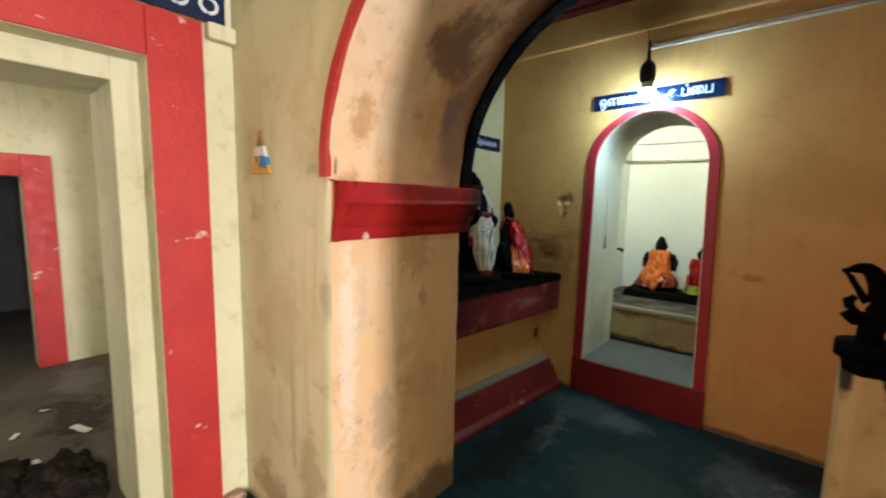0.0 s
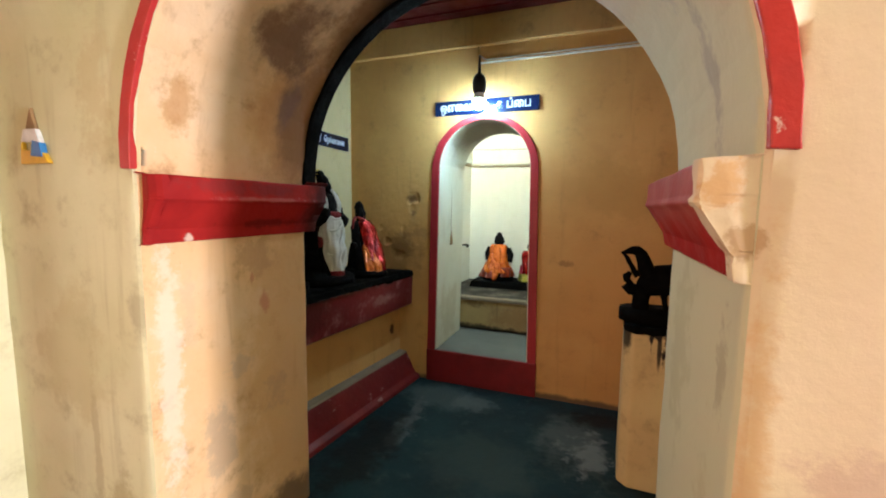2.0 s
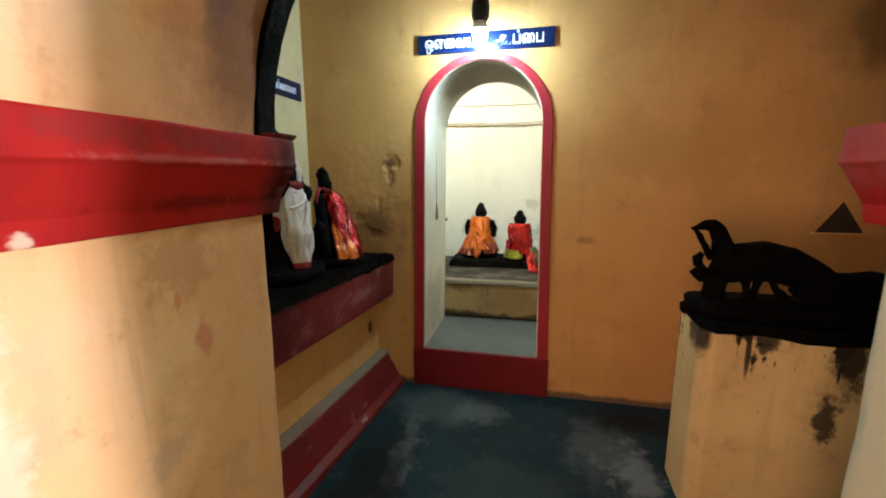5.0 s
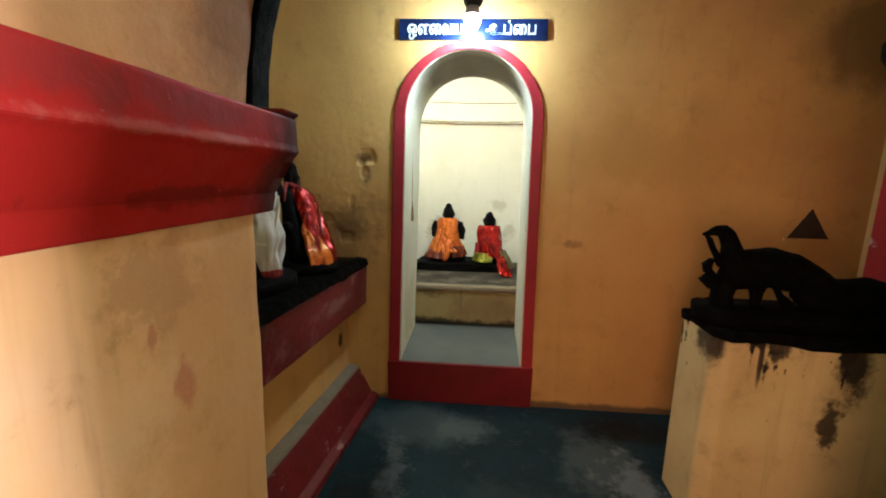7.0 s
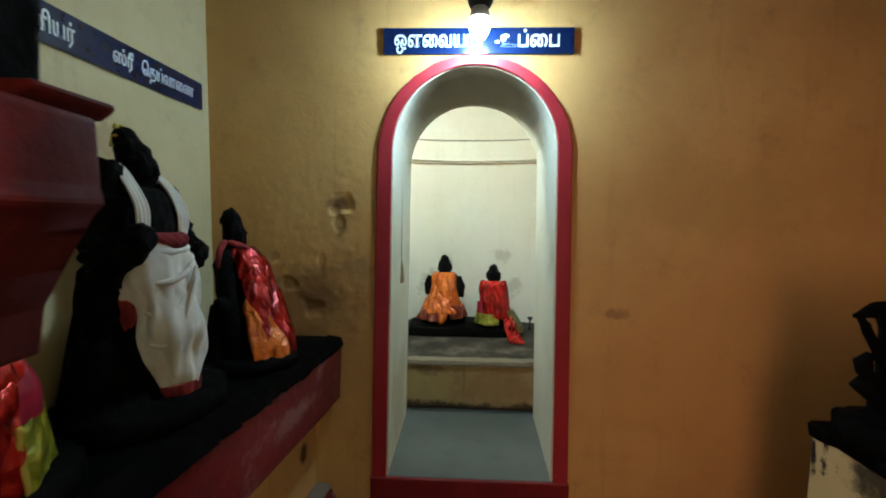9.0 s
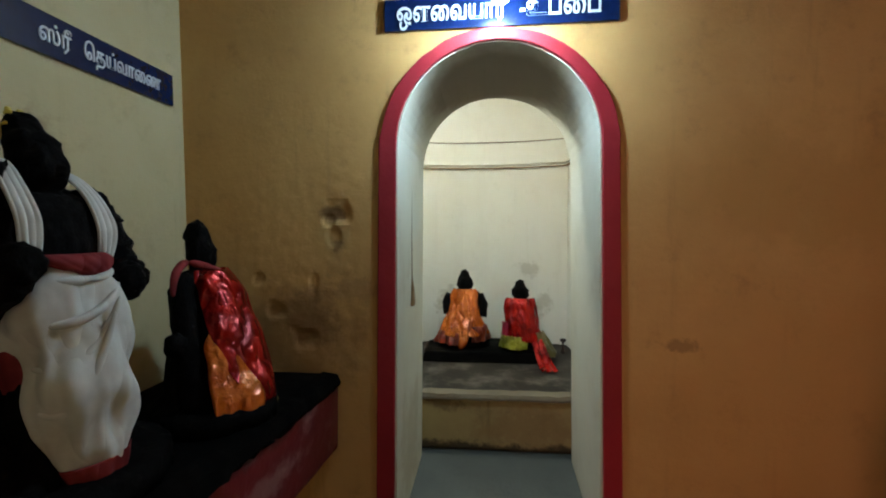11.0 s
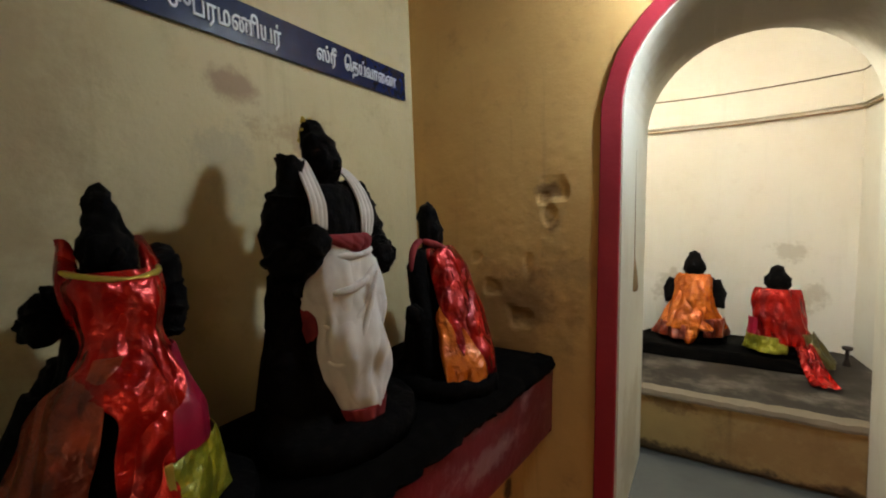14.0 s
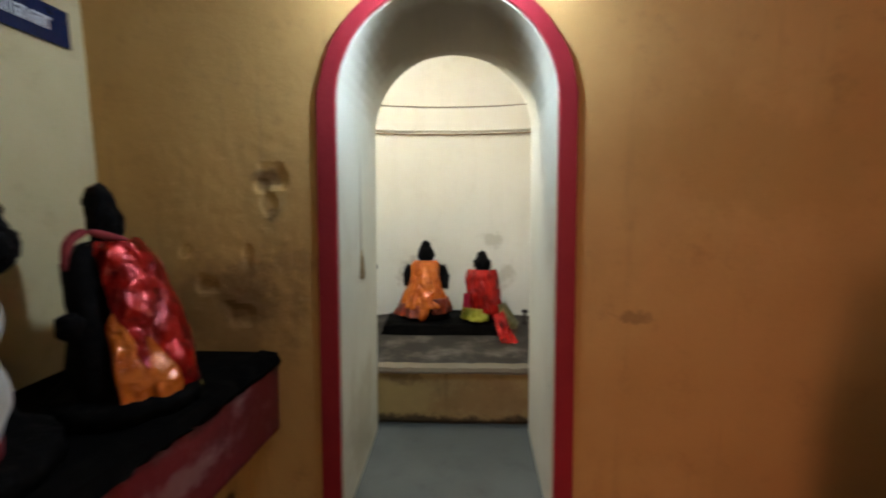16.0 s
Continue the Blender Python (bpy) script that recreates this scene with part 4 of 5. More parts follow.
idol("standing_statue",
     around([(0.02, 0, TOP, 0.18, 0.21), (0.02, 0, TOP + 0.045, 0.175, 0.205), (-0.02, 0, TOP + 0.055, 0.12, 0.19), (-0.03, 0.0, 1.1, 0.09, 0.155), (-0.03, 0.0, 1.2, 0.08, 0.13)]),
     around([(0.02, 0, TOP + 0.03, 0.09, 0.12), (0.02, 0, 1.08, 0.09, 0.115), (0.015, 0, 1.24, 0.085, 0.10), (0.01, 0, 1.33, 0.066, 0.075),
             (0.01, 0, 1.40, 0.07, 0.09), (0.0, 0, 1.455, 0.068, 0.108), (0.0, 0, 1.482, 0.05, 0.08), (0.004, 0, 1.492, 0.032, 0.036), (0.014, 0, 1.51, 0.042, 0.04),
             (0.014, 0, 1.535, 0.043, 0.041), (0.006, 0, 1.555, 0.044, 0.043), (0.0, 0, 1.572, 0.036, 0.036), (-0.008, 0, 1.592, 0.035, 0.034), (-0.016, 0, 1.61, 0.029, 0.028), (-0.024, 0, 1.63, 0.022, 0.022), (-0.03, 0, 1.643, 0.009, 0.009)]),
     [armlets(around([(-0.01, -0.085, 1.46, 0.034), (-0.01, -0.105, 1.43, 0.036), (0.0, -0.125, 1.36, 0.038), (0.04, -0.13, 1.30, 0.037), (0.085, -0.115, 1.335, 0.034), (0.095, -0.11, 1.37, 0.022)])),
      armlets(around([(0.01, -0.088, 1.545, 0.014), (0.01, -0.09, 1.54, 0.033), (0.01, -0.09, 1.48, 0.033), (0.01, -0.10, 1.42, 0.04), (0.02, -0.112, 1.32, 0.038), (0.02, -0.118, 1.25, 0.028)])),
      armlets(around([(0.0, 0.09, 1.475, 0.036), (-0.01, 0.125, 1.465, 0.036), (-0.01, 0.155, 1.41, 0.036), (0.01, 0.165, 1.345, 0.036), (0.05, 0.14, 1.31, 0.034), (0.09, 0.10, 1.315, 0.032), (0.11, 0.095, 1.325, 0.018)]), 1),
      armlets(around([(-0.04, 0.08, 1.49, 0.024), (-0.04, 0.125, 1.475, 0.026), (-0.05, 0.15, 1.39, 0.026), (-0.04, 0.15, 1.31, 0.024)])),
      (CX + 0.098, CY - 0.112, 1.36, 0.033, 0.03, 0.042), (CX + 0.085, CY + 0.10, 1.31, 0.036, 0.034, 0.044),
      (CX - 0.01, CY - 0.105, 1.2, 0.055, 0.05, 0.12), (CX - 0.01, CY - 0.11, 1.03, 0.07, 0.07, 0.12), (CX + 0.055, CY, 1.525, 0.012, 0.008, 0.014)],
     "black granite standing statue with four arms on the long plinth")

bm = bmesh.new()
WRAP = [(0.05, 0.0, 1.352, 0.05, 0.065), (0.052, 0.0, 1.32, 0.062, 0.076), (0.055, -0.002, 1.27, 0.074, 0.088), (0.062, -0.002, 1.20, 0.082, 0.098), (0.07, 0.0, 1.13, 0.08, 0.096), (0.078, 0.002, 1.06, 0.07, 0.084), (0.085, 0.005, 1.0, 0.058, 0.068), (0.09, 0.008, 0.962, 0.046, 0.054)]
SWEEP = [(-82, 100), (-92, 108), (-108, 115), (-112, 118), (-104, 118), (-92, 116), (-84, 114), (-76, 112)]
loft(bm, dense(around(WRAP), 6), 96, arc=[tuple(w) for w in dense(SWEEP, 6)], folds=(0.05, 6, -9.0), rough=0.010, seed=4)
for v in bm.verts:
    # deep hanging folds that fall from the hips towards the middle
    a, h = math.atan2(v.co.y - CY, v.co.x - CX - 0.06), v.co.z
    droop = 0.010 * math.sin(26.0 * (h - 1.1 + 0.10 * abs(a + 0.35) ** 1.5)) * min(1.0, max(0.0, (h - 1.0) / 0.1)) * min(1.0, max(0.0, (1.36 - h) / 0.05))
    out = Vector((v.co.x - CX - 0.06, v.co.y - CY, 0.0)).normalized()
    v.co += out * droop
white = tagged(smoothed(part("waistcloth", bm, m_white, smooth=True), 0.004), "draped white cotton waistcloth wrapped round the standing statue", "cloth")
for k in range(4):
    bm = bmesh.new()
    pts = []
    for q in range(11):
        u = q / 10
        a = radians(-88 + 6 * k + (150 - 26 * k) * u)
        drop = (0.02 + 0.040 * k) * math.sin(math.pi * (0.25 + 0.65 * u)) + 0.035 * k * (1 - u)
        r = 0.062 + 0.009 * k
        pts.append((CX + 0.056 + 0.003 * k + r * math.cos(a), CY + (r + 0.012) * math.sin(a), 1.345 - 0.012 * k - drop, 0.004 + 0.006 * math.sin(math.pi * u)))
    tube(bm, pts, 10)
    under(white, smoothed(part("gathered_fold", bm, m_white, smooth=True)))
bm = bmesh.new()
loft(bm, around([(0.03, 0, 1.374, 0.064, 0.078), (0.05, 0, 1.368, 0.07, 0.083), (0.056, 0, 1.35, 0.067, 0.08), (0.055, 0, 1.332, 0.057, 0.068)]), 40, arc=[(-62, 40), (-70, 52), (-50, 58), (-8, 50)], folds=(0.03, 9, 1.0), rough=0.01)
tagged(smoothed(part("waist_sash", bm, m_sash, smooth=True), 0.006), "faded red sash rolled at the statue's waist", "cloth")
bm = bmesh.new()
loft(bm, around([(0.088, 0.004, 0.985, 0.058, 0.068), (0.092, 0.006, 0.955, 0.05, 0.058), (0.094, 0.008, 0.935, 0.044, 0.052)]), 48, arc=(-96, 60), folds=(0.05, 8, 1.0))
under(white, smoothed(part("red_border", bm, m_sash, smooth=True), 0.004))
bm = bmesh.new()
loft(bm, dense(around([(0.02, -0.07, 1.25, 0.022, 0.022), (0.035, -0.078, 1.215, 0.032, 0.026), (0.042, -0.073, 1.15, 0.03, 0.024), (0.052, -0.062, 1.09, 0.024, 0.02), (0.062, -0.05, 1.01, 0.018, 0.016)])), 24, arc=(-150, 40), folds=(0.09, 5, 1.0), rough=0.012)
under(white, smoothed(part("side_tuck", bm, m_sash, smooth=True), 0.004))
for s, line in ((-1, [(-0.035, -0.05, 1.53, 0.012), (0.0, -0.062, 1.545, 0.016), (0.045, -0.075, 1.50, 0.018), (0.078, -0.08, 1.445, 0.019), (0.085, -0.082, 1.40, 0.017), (0.085, -0.083, 1.362, 0.013)]),
                (1, [(-0.035, 0.05, 1.53, 0.012), (0.0, 0.058, 1.535, 0.015), (0.045, 0.068, 1.49, 0.017), (0.075, 0.07, 1.43, 0.02), (0.08, 0.065, 1.38, 0.016), (0.08, 0.055, 1.345, 0.010)])):
    bm = bmesh.new()
    rows = []
    for k, (x, y, z, w) in enumerate(dense(line, 4)):
        rows.append([bm.verts.new((CX + x + 0.006 * math.sin(q * 1.9 + 0.2 * k), CY + y + w * (q / 5 - 1), z)) for q in range(11)])
    for r, q in zip(rows, rows[1:]):
        for k in range(10):
            bm.faces.new((r[k], r[k + 1], q[k + 1], q[k]))
    tagged(smoothed(part("shoulder_scarf", bm, m_white, smooth=True), 0.007, 1), "white cotton scarf end hanging over the statue's shoulder", "cloth", "scarf ends on the standing statue")
random.seed(3)
bm = bmesh.new()
for k in range(30):
    a, h = random.uniform(1.6, 4.6), random.uniform(1.585, 1.648)
    r = 0.036 - (h - 1.585) * 0.36
    ball(bm, CX - 0.012 - (h - 1.585) * 0.25 + r * math.cos(a), CY + r * math.sin(a), h, random.uniform(0.004, 0.008), 0.006, 0.005, 6)
tagged(part("flower_garland", bm, m_gold, smooth=True), "small dried yellow flowers on the statue's crown", "flowers")


def sari(name, rings, arc, folds, mat, label, parent=None, thick=0.004, n=56):
    bm = bmesh.new()
    if isinstance(arc, list):
        arc = [tuple(w) for w in dense(arc)]
    loft(bm, dense(rings), n, arc=arc, folds=folds, rough=0.014, seed=len(rings))
    ob = smoothed(part(name, bm, mat, smooth=True), thick)
    if parent is not None:
        under(parent, ob)
    else:
        tagged(ob, label, "cloth")
    return ob


# consort near the back wall, leaning back, in red silk
DX, DY = -0.90, -0.28
idol("consort_statue",
     [(DX + 0.1, DY - 0.08, TOP, 0.17, 0.15), (DX + 0.1, DY - 0.08, TOP + 0.04, 0.165, 0.145), (DX + 0.05, DY - 0.05, TOP + 0.06, 0.11, 0.10), (DX + 0.02, DY - 0.02, 1.1, 0.075, 0.085)],
     [(DX + 0.10, DY - 0.07, TOP + 0.02, 0.085, 0.09), (DX + 0.075, DY - 0.05, 1.05, 0.085, 0.085), (DX + 0.045, DY - 0.03, 1.15, 0.07, 0.075), (DX + 0.03, DY - 0.02, 1.23, 0.06, 0.075),
      (DX + 0.02, DY - 0.01, 1.285, 0.05, 0.078), (DX + 0.012, DY, 1.305, 0.03, 0.035), (DX + 0.015, DY, 1.325, 0.042, 0.04), (DX + 0.012, DY, 1.36, 0.044, 0.042), (DX + 0.004, DY, 1.385, 0.038, 0.038), (DX, DY, 1.41, 0.036, 0.033), (DX - 0.004, DY, 1.435, 0.022, 0.022), (DX - 0.006, DY, 1.447, 0.008, 0.008)],
     [[(DX + 0.02, DY - 0.075, 1.28, 0.03), (DX + 0.03, DY - 0.11, 1.25, 0.032), (DX + 0.05, DY - 0.125, 1.17, 0.032), (DX + 0.07, DY - 0.14, 1.08, 0.036), (DX + 0.09, DY - 0.15, 0.97, 0.04), (DX + 0.1, DY - 0.15, 0.92, 0.04)],
      [(DX + 0.02, DY + 0.07, 1.28, 0.028), (DX + 0.03, DY + 0.1, 1.22, 0.03), (DX + 0.07, DY + 0.09, 1.14, 0.028)],
      (DX + 0.06, DY - 0.17, 1.12, 0.025, 0.03, 0.03)],
     "small black granite consort statue on the long plinth")
red = sari("silk_sari", [(DX + 0.04, DY - 0.005, 1.305, 0.050, 0.064), (DX + 0.055, DY - 0.015, 1.27, 0.068, 0.078), (DX + 0.075, DY - 0.02, 1.2, 0.077, 0.087), (DX + 0.11, DY - 0.035, 1.1, 0.090, 0.097), (DX + 0.14, DY - 0.05, 1.02, 0.095, 0.106), (DX + 0.155, DY - 0.06, 0.95, 0.090, 0.101), (DX + 0.155, DY - 0.065, 0.912, 0.081, 0.092)],
           [(-85, 100), (-88, 105), (-84, 110), (-72, 112), (-54, 112), (-36, 112), (-28, 112)], (0.045, 5, 3.4), m_redsilk, "shiny crumpled red silk sari round the small consort statue")
sari("orange_pleats", [(DX + 0.085, DY - 0.03, 1.16, 0.075, 0.085), (DX + 0.11, DY - 0.045, 1.08, 0.09, 0.10), (DX + 0.135, DY - 0.06, 1.0, 0.10, 0.115), (DX + 0.16, DY - 0.065, 0.91, 0.10, 0.115)],
     [(-62, -58), (-82, -36), (-80, -14), (-74, 4)], (0.05, 8, 1.0), m_orange, "", red, n=30)
sari("gold_hem", [(DX + 0.155, DY - 0.065, 0.925, 0.095, 0.105), (DX + 0.157, DY - 0.065, 0.907, 0.093, 0.103)], (-70, 60), (0.045, 6, 2.4), m_gold, "", red, n=40)
bm = bmesh.new()
tube(bm, [(DX + 0.02, DY - 0.07, 1.33, 0.012), (DX + 0.03, DY - 0.105, 1.325, 0.013), (DX + 0.035, DY - 0.135, 1.305, 0.012), (DX + 0.035, DY - 0.145, 1.27, 0.009), (DX + 0.037, DY - 0.147, 1.24, 0.005)], 10)
tube(bm, [(DX + 0.02, DY - 0.07, 1.33, 0.011), (DX + 0.05, DY - 0.03, 1.315, 0.012), (DX + 0.075, DY + 0.01, 1.29, 0.011)], 10)
under(red, smoothed(part("twisted_end", bm, m_sash, smooth=True)))

# second consort, nearer the arch, in a flared red dress
VX, VY = -0.925, -1.136


def about(rows):
    return [(VX + r[0], VY + r[1]) + tuple(r[2:]) for r in rows]


idol("consort_statue",
     about([(0.02, -0.02, TOP, 0.17, 0.21), (0.02, -0.02, TOP + 0.045, 0.165, 0.205), (-0.01, -0.02, TOP + 0.06, 0.11, 0.17), (-0.02, -0.01, 1.17, 0.06, 0.10)]),
     about([(0.03, -0.02, TOP + 0.02, 0.10, 0.13), (0.025, -0.02, 1.1, 0.08, 0.10), (0.015, -0.01, 1.2, 0.05, 0.062), (0.01, 0, 1.27, 0.046, 0.056), (0.006, 0, 1.315, 0.045, 0.065),
            (0.008, 0, 1.335, 0.03, 0.034), (0.016, 0, 1.348, 0.038, 0.036), (0.018, 0, 1.372, 0.04, 0.037), (0.012, 0, 1.395, 0.036, 0.033), (0.006, 0, 1.405, 0.03, 0.028), (0.004, 0, 1.412, 0.031, 0.028), (0.0, 0, 1.432, 0.026, 0.024), (-0.002, 0, 1.452, 0.021, 0.019), (-0.004, 0, 1.466, 0.014, 0.014), (-0.005, 0, 1.476, 0.006, 0.006)]),
     [armlets(about([(0.0, -0.05, 1.31, 0.024), (-0.01, -0.065, 1.30, 0.024), (-0.01, -0.076, 1.285, 0.026), (0.005, -0.082, 1.265, 0.026), (0.01, -0.08, 1.245, 0.012)])),
      armlets(about([(-0.02, 0.05, 1.30, 0.026), (-0.03, 0.075, 1.37, 0.012), (-0.03, 0.08, 1.362, 0.028), (-0.03, 0.09, 1.33, 0.028), (-0.025, 0.094, 1.28, 0.028), (-0.015, 0.09, 1.235, 0.026), (-0.01, 0.085, 1.21, 0.012)]), 1),
      (VX - 0.03, VY - 0.06, 1.08, 0.05, 0.05, 0.14), (VX + 0.057, VY, 1.365, 0.010, 0.008, 0.013)],
     "black granite consort statue dressed in red silk")
dress = sari("silk_sari", about([(0.022, 0.0, 1.345, 0.04, 0.05), (0.025, -0.003, 1.325, 0.055, 0.062), (0.03, 0, 1.285, 0.058, 0.057), (0.034, 0, 1.25, 0.054, 0.054), (0.042, -0.006, 1.215, 0.062, 0.062), (0.048, -0.018, 1.160, 0.078, 0.090), (0.051, -0.026, 1.100, 0.092, 0.116), (0.049, -0.030, 1.000, 0.095, 0.142), (0.048, -0.032, 0.912, 0.095, 0.158)]),
             [(-125, 92), (-125, 92), (-118, 88), (-112, 84), (-95, 80), (-22, 60), (-18, 24), (-10, 14), (-6, 8)], (0.05, 5, 3.0), m_redsilk, "shiny crumpled red silk dress flaring from the statue's waist")
sari("magenta_panel", about([(0.045, -0.006, 1.222, 0.062, 0.064), (0.048, -0.016, 1.170, 0.080, 0.090), (0.051, -0.022, 1.120, 0.091, 0.112), (0.050, -0.025, 1.060, 0.095, 0.130)]),
     [(54, 96), (34, 100), (20, 100), (12, 100)], (0.02, 4, 1.0), m_pinksilk, "", dress, n=30)
sari("green_border", about([(0.051, -0.025, 1.066, 0.098, 0.132), (0.049, -0.028, 1.000, 0.096, 0.146), (0.049, -0.030, 0.912, 0.096, 0.162)]),
     (12, 96), (0.03, 5, 1.6), m_green, "", dress, n=30)
sari("gold_edge", about([(0.052, -0.025, 1.072, 0.100, 0.134), (0.050, -0.028, 1.000, 0.098, 0.148), (0.050, -0.030, 0.912, 0.099, 0.165)]),
     (9, 14), (0.04, 9, 4.0), m_gold, "gold brocade edge", dress, n=6)
sari("rust_panel", about([(0.04, -0.004, 1.228, 0.058, 0.060), (0.044, -0.012, 1.170, 0.081, 0.088), (0.046, -0.018, 1.110, 0.094, 0.112), (0.045, -0.022, 1.030, 0.096, 0.132), (0.043, -0.024, 0.980, 0.093, 0.140)]),
     [(-52, -14), (-104, -26), (-116, -28), (-116, -30), (-110, -40)], (0.06, 5, 2.6), m_deep, "rust brocade panel", dress, n=40)
bm = bmesh.new()
tube(bm, about([(0.015, -0.062, 1.35, 0.005), (0.05, -0.05, 1.34, 0.006), (0.076, -0.018, 1.333, 0.007), (0.076, 0.026, 1.332, 0.007), (0.05, 0.056, 1.338, 0.006), (0.02, 0.06, 1.345, 0.004)]), 10)
under(dress, smoothed(part("gold_collar", bm, m_gold, smooth=True)))
for s in (-1, 1):
    bm = bmesh.new()
    loft(bm, dense(about([(-0.01, s * 0.052, 1.395, 0.005, 0.006), (0.0, s * 0.05, 1.38, 0.012, 0.010), (0.015, s * 0.052, 1.345, 0.02, 0.015), (0.022, s * 0.052, 1.30, 0.022, 0.016), (0.024, s * 0.045, 1.265, 0.02, 0.014)])), 20, folds=(0.06, 4, 1.0), rough=0.010)
    under(dress, smoothed(part("shoulder_wrap", bm, m_redsilk, smooth=True)))

# ---- peacock statue on its pedestal ----
ped = thing("statue_pedestal", (1.4, -0.7, 0.0), "cream plastered pedestal with black oil runs down its sides", "pedestal")
PED = [(0.965, -0.80), (1.01, -0.85), (1.95, -0.85), (1.99, -0.81), (1.99, -0.56), (0.975, -0.56)]
bm = extrude_profile(PED, lambda a, b, n: (a, b, n), 0.0, 0.815)
under(ped, part("body", bm, m_pedestal, bevel=0.012))
random.seed(21)
rim = []
for (a0, b0), (a1, b1) in zip(PED, PED[1:] + PED[:1]):
    cuts = max(2, int(math.hypot(a1 - a0, b1 - b0) / 0.028))
    rim += [(a0 + (a1 - a0) * k / cuts, b0 + (b1 - b0) * k / cuts) for k in range(cuts)]
bm = bmesh.new()
slab_rows = [[], [], []]
drip = 0.012
for a, b in rim:
    drip = min(0.03, max(0.004, drip + random.uniform(-0.009, 0.009)))
    for row, f, z in zip(slab_rows, (1.004, 1.012, 1.0), (0.818 - drip, 0.834, 0.846)):
        row.append(bm.verts.new((1.4 + (a - 1.4) * f + random.uniform(-0.002, 0.002), -0.7 + (b + 0.7) * (1 + (f - 1) * 3.2) + random.uniform(-0.002, 0.002), z + random.uniform(-0.002, 0.0))))
for lower, upper in zip(slab_rows, slab_rows[1:]):
    for k in range(len(rim)):
        q = (k + 1) % len(rim)
        bm.faces.new((lower[k], lower[q], upper[q], upper[k]))
bm.faces.new(slab_rows[2])
bm.faces.new(slab_rows[0][::-1])
bmesh.ops.recalc_face_normals(bm, faces=bm.faces)
under(ped, part("oil_crust", bm, m_bird, smooth=False))
PY = -0.70
bm = bmesh.new()
BASE = [(1.05 - 0.11 * math.cos(a), PY + 0.11 * math.sin(a)) for a in [math.pi * (k / 8 - 0.5) for k in range(9)]]
bm2 = extrude_profile(BASE + [(1.88, PY + 0.11), (1.88, PY - 0.11)], lambda a, b, n: (a, b, n), 0.846, 0.905)
bmesh.ops.recalc_face_normals(bm2, faces=bm2.faces)
me_tmp = bpy.data.meshes.new("bird_base")
bm2.to_mesh(me_tmp)
bm2.free()
bm.from_mesh(me_tmp)
bpy.data.meshes.remove(me_tmp)
tube(bm, [(1.02, PY, 1.02, 0.02), (1.06, PY, 1.03, 0.06), (1.12, PY, 1.055, 0.078), (1.2, PY, 1.065, 0.08), (1.28, PY, 1.05, 0.075), (1.36, PY, 1.015, 0.065), (1.43, PY, 0.975, 0.058), (1.5, PY, 0.968, 0.062), (1.57, PY, 0.972, 0.07), (1.64, PY, 0.955, 0.066), (1.68, PY, 0.92, 0.03)], 18)
tube(bm, [(1.72, PY, 0.9, 0.03), (1.76, PY, 0.945, 0.05), (1.82, PY, 0.95, 0.045), (1.86, PY, 0.9, 0.02)], 14)
tube(bm, [(1.09, PY, 1.05, 0.055), (1.06, PY, 1.1, 0.042), (1.045, PY, 1.15, 0.034), (1.03, PY, 1.185, 0.029), (1.01, PY, 1.203, 0.026), (0.985, PY, 1.203, 0.02), (0.96, PY, 1.195, 0.012), (0.938, PY, 1.19, 0.006)], 14)
tube(bm, [(0.95, PY, 1.188, 0.007), (0.965, PY, 1.165, 0.011), (0.985, PY, 1.13, 0.012), (1.0, PY, 1.1, 0.013), (1.02, PY, 1.07, 0.016)], 10)
tube(bm, [(0.985, PY, 1.09, 0.012), (0.968, PY, 1.07, 0.02), (0.972, PY, 1.045, 0.018), (0.99, PY, 1.03, 0.02), (0.965, PY, 1.005, 0.022), (0.985, PY, 0.99, 0.02), (1.02, PY, 1.0, 0.03)], 10)
tube(bm, [(1.04, PY, 0.89, 0.045), (1.04, PY, 0.95, 0.04), (1.05, PY, 1.02, 0.045)], 12)
tube(bm, [(1.155, PY - 0.02, 0.9, 0.014), (1.145, PY - 0.02, 0.96, 0.013), (1.14, PY - 0.02, 1.0, 0.022)], 10)
tube(bm, [(1.19, PY + 0.03, 0.9, 0.014), (1.205, PY + 0.03, 0.96, 0.014), (1.21, PY + 0.03, 1.0, 0.022)], 10)
tube(bm, [(1.235, PY, 1.0, 0.014), (1.26, PY, 0.95, 0.014), (1.285, PY, 0.925, 0.024), (1.3, PY, 0.935, 0.016)], 10)
tube(bm, [(1.34, PY, 0.98, 0.05), (1.4, PY, 0.935, 0.05), (1.5, PY, 0.92, 0.055), (1.65, PY, 0.91, 0.05), (1.75, PY, 0.9, 0.03)], 12)
bmesh.ops.subdivide_edges(bm, edges=bm.edges, cuts=1, use_grid_fill=True)
carved(bm, 0.004, 36.0)
tagged(part("peacock_statue", bm, m_bird, smooth=True), "soot-black stone peacock statue with a snake in its beak", "statue")

# ---- signs and fittings ----
def sign(name, at, panel, texts, label):
    ob = thing(name, at, label, "sign")
    under(ob, part("panel", panel, m_blue, bevel=0.0015))
    for body, size, width, m in texts:
        under(ob, new("lettering", lettering(body, size, width, m)))
    return ob


FACE_Y = Matrix.Rotation(radians(90), 4, "X")
FACE_X = Matrix.Rotation(radians(90), 4, "Z") @ Matrix.Rotation(radians(90), 4, "X")
